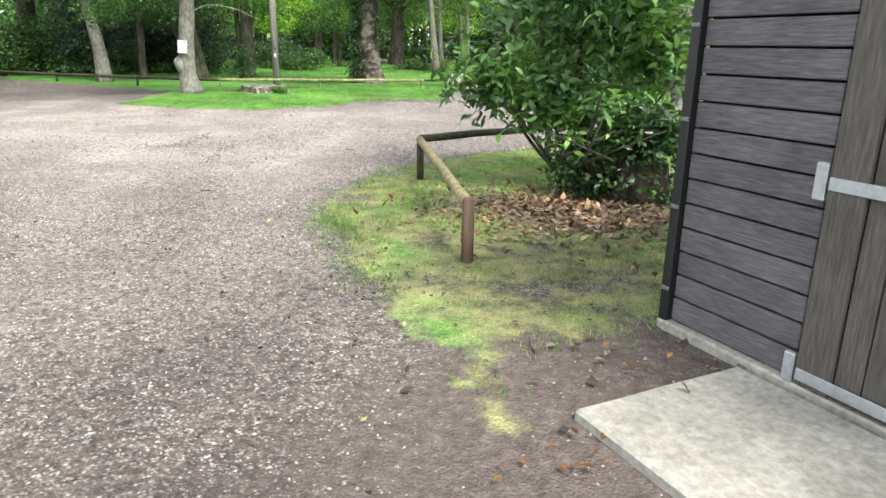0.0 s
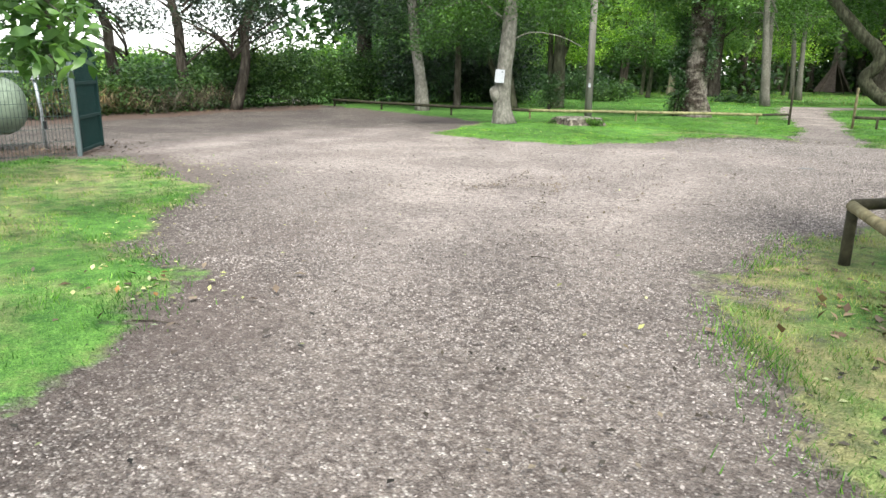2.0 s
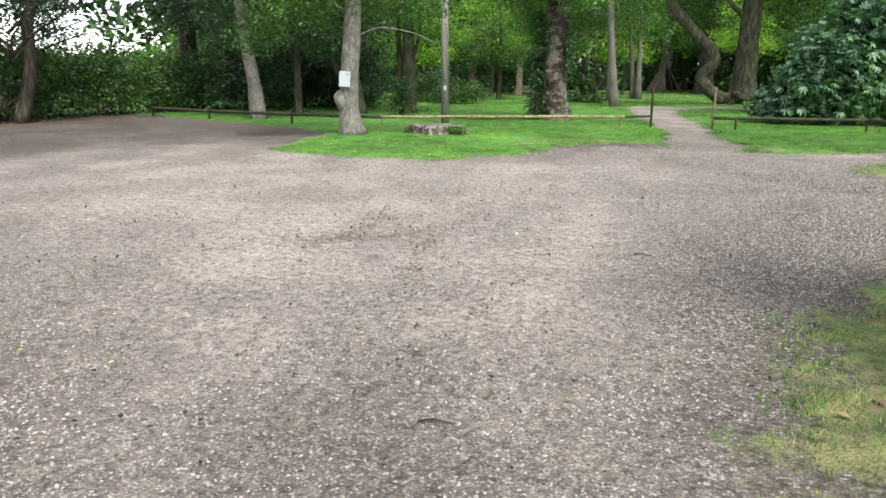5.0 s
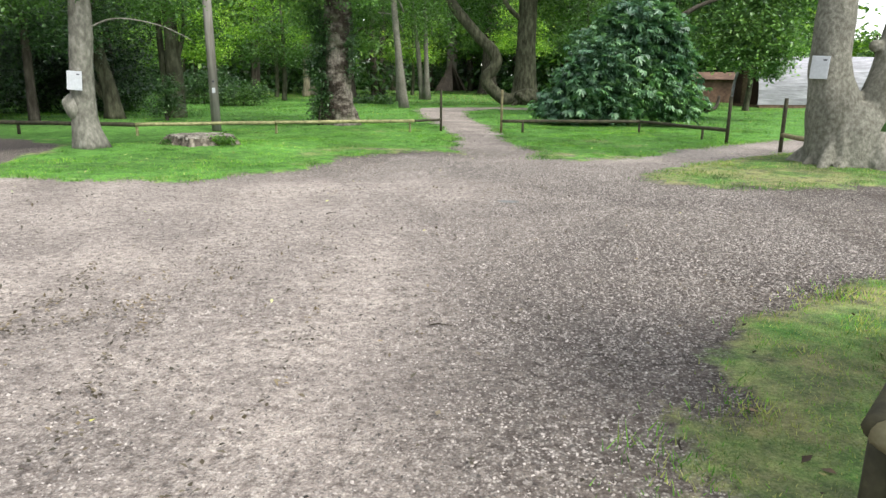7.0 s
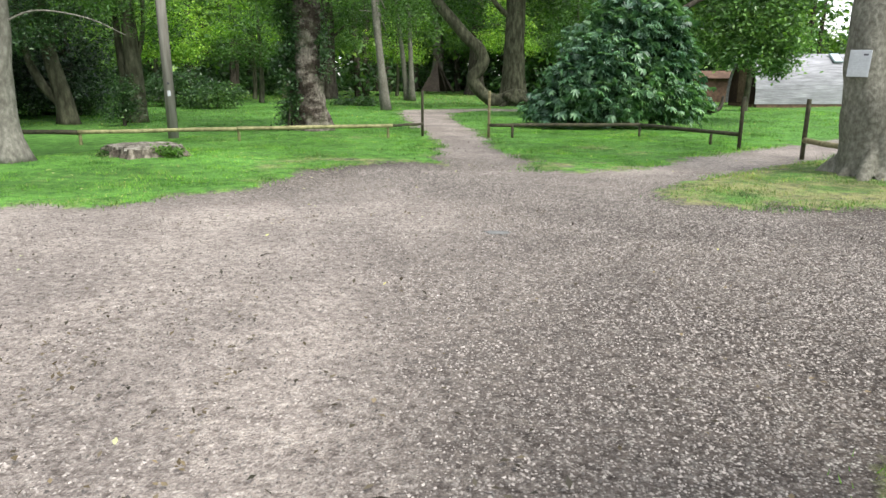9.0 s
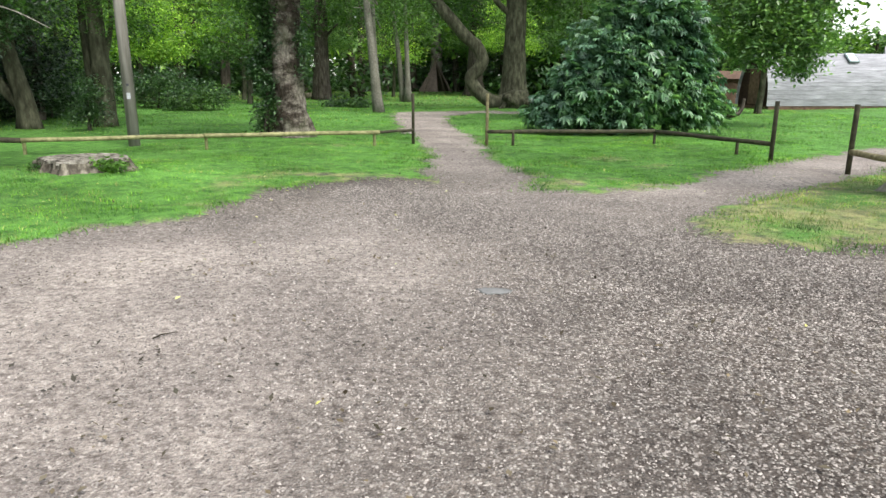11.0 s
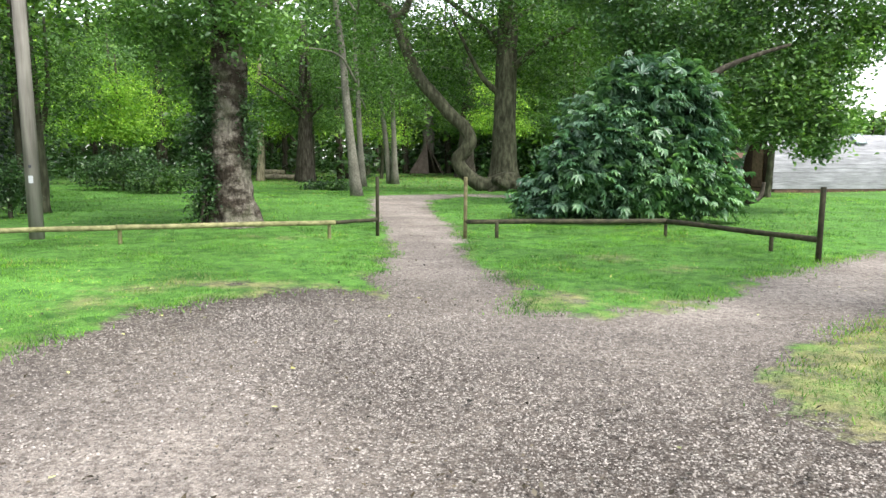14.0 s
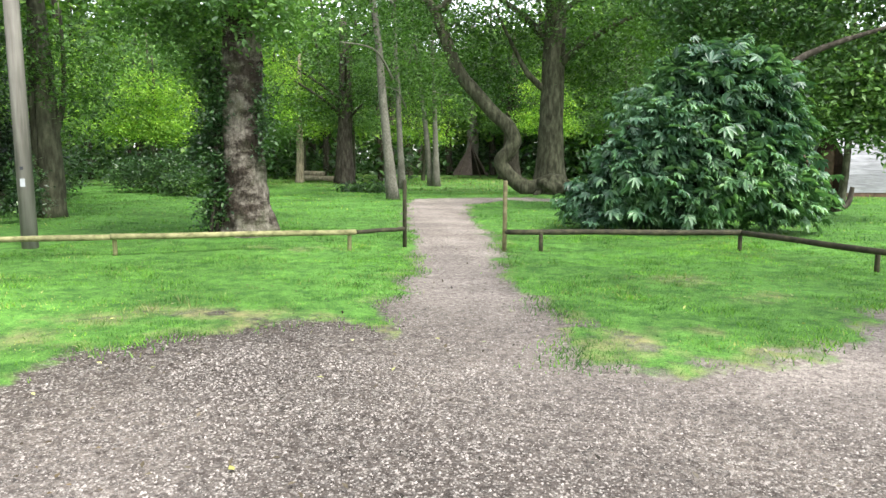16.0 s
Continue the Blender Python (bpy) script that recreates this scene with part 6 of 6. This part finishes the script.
def stones(x0, x1, y0, y1, count, lo, hi, seed):
    """Flat angular chips, one small pyramid each."""
    rng = np.random.default_rng(seed)
    x, y = rng.uniform(x0, x1, count), rng.uniform(y0, y1, count)
    d = grass_distance(x, y)
    keep = (d + rng.normal(size=count) * 0.22 < -0.05) & (rng.random(count) > yard_dust(x, y) * 0.62)
    keep &= (inside_distance(x, y, SOIL_SHED) < rng.uniform(-0.6, 0.5, count)) | (rng.random(count) < 0.25)
    x, y = x[keep], y[keep]
    n = len(x)
    r = lo + (hi - lo) * rng.random(n) ** 2.2
    z = ground_height(x, y)
    o = np.array([[1.3, 0, -0.15], [0, 0.8, -0.15], [-1.3, 0, -0.15], [0, -0.8, -0.15], [0, 0, 0.75]])
    v = o[None] * rng.uniform(0.6, 1.35, (n, 5, 1))
    v[:, 4, :2] += rng.normal(size=(n, 2)) * 0.4
    a = rng.uniform(0, 6.28, n)
    c, s = np.cos(a)[:, None], np.sin(a)[:, None]
    vx, vy = v[:, :, 0] * c - v[:, :, 1] * s, v[:, :, 0] * s + v[:, :, 1] * c
    v = np.stack([vx, vy, v[:, :, 2]], 2) * r[:, None, None] + np.stack([x, y, z], 1)[:, None, :]
    tri = np.array([[0, 1, 4], [1, 2, 4], [2, 3, 4], [3, 0, 4]])
    f = (np.arange(n)[:, None, None] * 5 + tri[None]).reshape(-1, 3)
    tagged(finish("gravel", array_mesh("gravel", v.reshape(-1, 3), f), STONE), "loose pinkish grey gravel stones on the yard", "gravel", kind="stuff")


stones(-6.5, 3.2, -11.8, 7.0, 170000, 0.0042, 0.0125, 401)
stones(-3.8, 1.9, -9.5, 4.6, 150000, 0.0042, 0.012, 402)
stones(-7.5, -2.5, -9.0, 2.5, 50000, 0.004, 0.012, 403)


def fallen(name, boxes, mat, size, seed, label):
    rng = np.random.default_rng(seed)
    pts = []
    for x, y, rx, ry, n in boxes:
        px, py = x + rng.normal(size=n) * rx, y + rng.normal(size=n) * ry
        pts.append(np.stack([px, py, ground_height(px, py) + 0.03], 1))
    v, f = leaf_arrays(np.concatenate(pts), size, rng, 0.0, 0.6, 0.95)
    v[:, 2] = np.maximum(v[:, 2], ground_height(v[:, 0], v[:, 1]) + 0.022)
    tagged(finish(name, array_mesh(name, v, f), mat), label, "leaves", kind="stuff")


fallen("leaf_litter", [(1.9, -7.3, 0.75, 0.6, 2900), (-21.5, 1.5, 1.2, 4.5, 1500), (-12.0, -7.0, 0.8, 0.9, 500), (2.3, -10.6, 0.35, 0.35, 26), (-3.2, -10.0, 0.6, 0.5, 20)], LEAF_FALLEN, 0.075, 501, "dry brown fallen leaves")
fallen("leaf_litter", [(2.79, -10.43, 0.06, 0.05, 5), (2.5, -10.5, 0.16, 0.1, 14), (2.2, -11.38, 0.06, 0.07, 9), (1.89, -11.55, 0.05, 0.05, 3), (-3.5, -9.9, 0.12, 0.1, 8)], LEAF_ORANGE, 0.045, 505, "orange-brown fallen leaves beside the slab")
fallen("fallen_leaf", [(-6.4, -7.5, 0.35, 0.3, 32), (-5.7, -8.45, 0.25, 0.25, 32), (-4.95, -9.15, 0.25, 0.2, 32), (-4.1, -9.65, 0.3, 0.2, 32), (-3.3, -9.85, 0.3, 0.25, 32), (-8.2, -6.5, 1.0, 0.5, 120), (0.8, -9.2, 1.0, 1.2, 16), (-6.5, -9.5, 2.0, 1.4, 50), (-6.0, 3.5, 2.5, 2.0, 80), (0.8, 7.4, 1.6, 1.6, 40), (-1.5, -5, 3, 4, 26)], LEAF_PALE, 0.045, 502, "pale fallen leaves on the ground")


DEBRIS = leafy("dark_twig_bits", (0.04, 0.033, 0.028), (0.085, 0.07, 0.06), (0.17, 0.14, 0.12), 0.8, 0.1, 0.05)
fallen("twig_bits", [(-4.5, -3.5, 3.6, 3.6, 1700), (-1.2, 1.5, 1.6, 2.2, 420), (0.6, -10.0, 1.0, 0.9, 260), (-3.0, 7.5, 0.8, 3.5, 300)], DEBRIS, 0.038, 503, "dark scraps of twig and bark on the gravel")
for k, (x, y, l, a) in enumerate(((-1.9, -7.6, 0.16, 20), (0.75, -8.9, 0.22, 140), (-0.35, -5.6, 0.14, 80), (-2.9, -10.3, 0.3, 30), (-3.3, -1.2, 0.15, 60), (1.9, -10.5, 0.2, 110), (-1.6, -4.4, 0.14, 10))):
    st = thing("fallen_twig", x, y, gz(x, y) + 0.012, "thin dark fallen twig lying on the ground", "twig", "fallen twigs", rz=a)
    tube("stem", [(0, 0, 0), (l * 0.4, 0.012, 0.004), (l, -0.01, 0)], [0.006, 0.005, 0.003], BARK_BROWN, st, segs=6)

# wheel marks: scraps gathered in curved lines
marks = []
for (ax, ay), (bx, by), bend in (((-4.4, -3.6), (-4.1, -5.4), 0.15), ((-3.3, -3.4), (-2.7, -6.2), -0.3), ((-3.5, -4.2), (-4.2, -5.2), 0.1), ((-5.6, -6.8), (-3.4, -2.0), 0.5), ((-2.2, -7.5), (-3.2, -1.5), 0.4), ((-0.6, 1.2), (-5.0, -0.4), -0.4)):
    for k in range(16):
        u = k / 15
        marks.append((ax + (bx - ax) * u + bend * math.sin(math.pi * u), ay + (by - ay) * u, 0.05, 0.09, 9))
fallen("twig_bits", marks, DEBRIS, 0.034, 504, "dark scraps lying in old wheel marks")
bm = bmesh.new()
bmesh.ops.create_icosphere(bm, subdivisions=3, radius=1.0)
for v in bm.verts:
    v.co *= 1 + 0.55 * noise.noise(v.co * 2.4)
    v.co = Vector((v.co.x * 0.12, v.co.y * 0.075, v.co.z * 0.009))
flat = thing("flat_stone", -1.4, 0.05, gz(-1.4, 0.05) + 0.002, "flat grey stone bedded in the gravel", "stone")
part("stone", bm, plain("flat_stone_grey", (0.155, 0.155, 0.15), 0.95), flat, smooth=True)
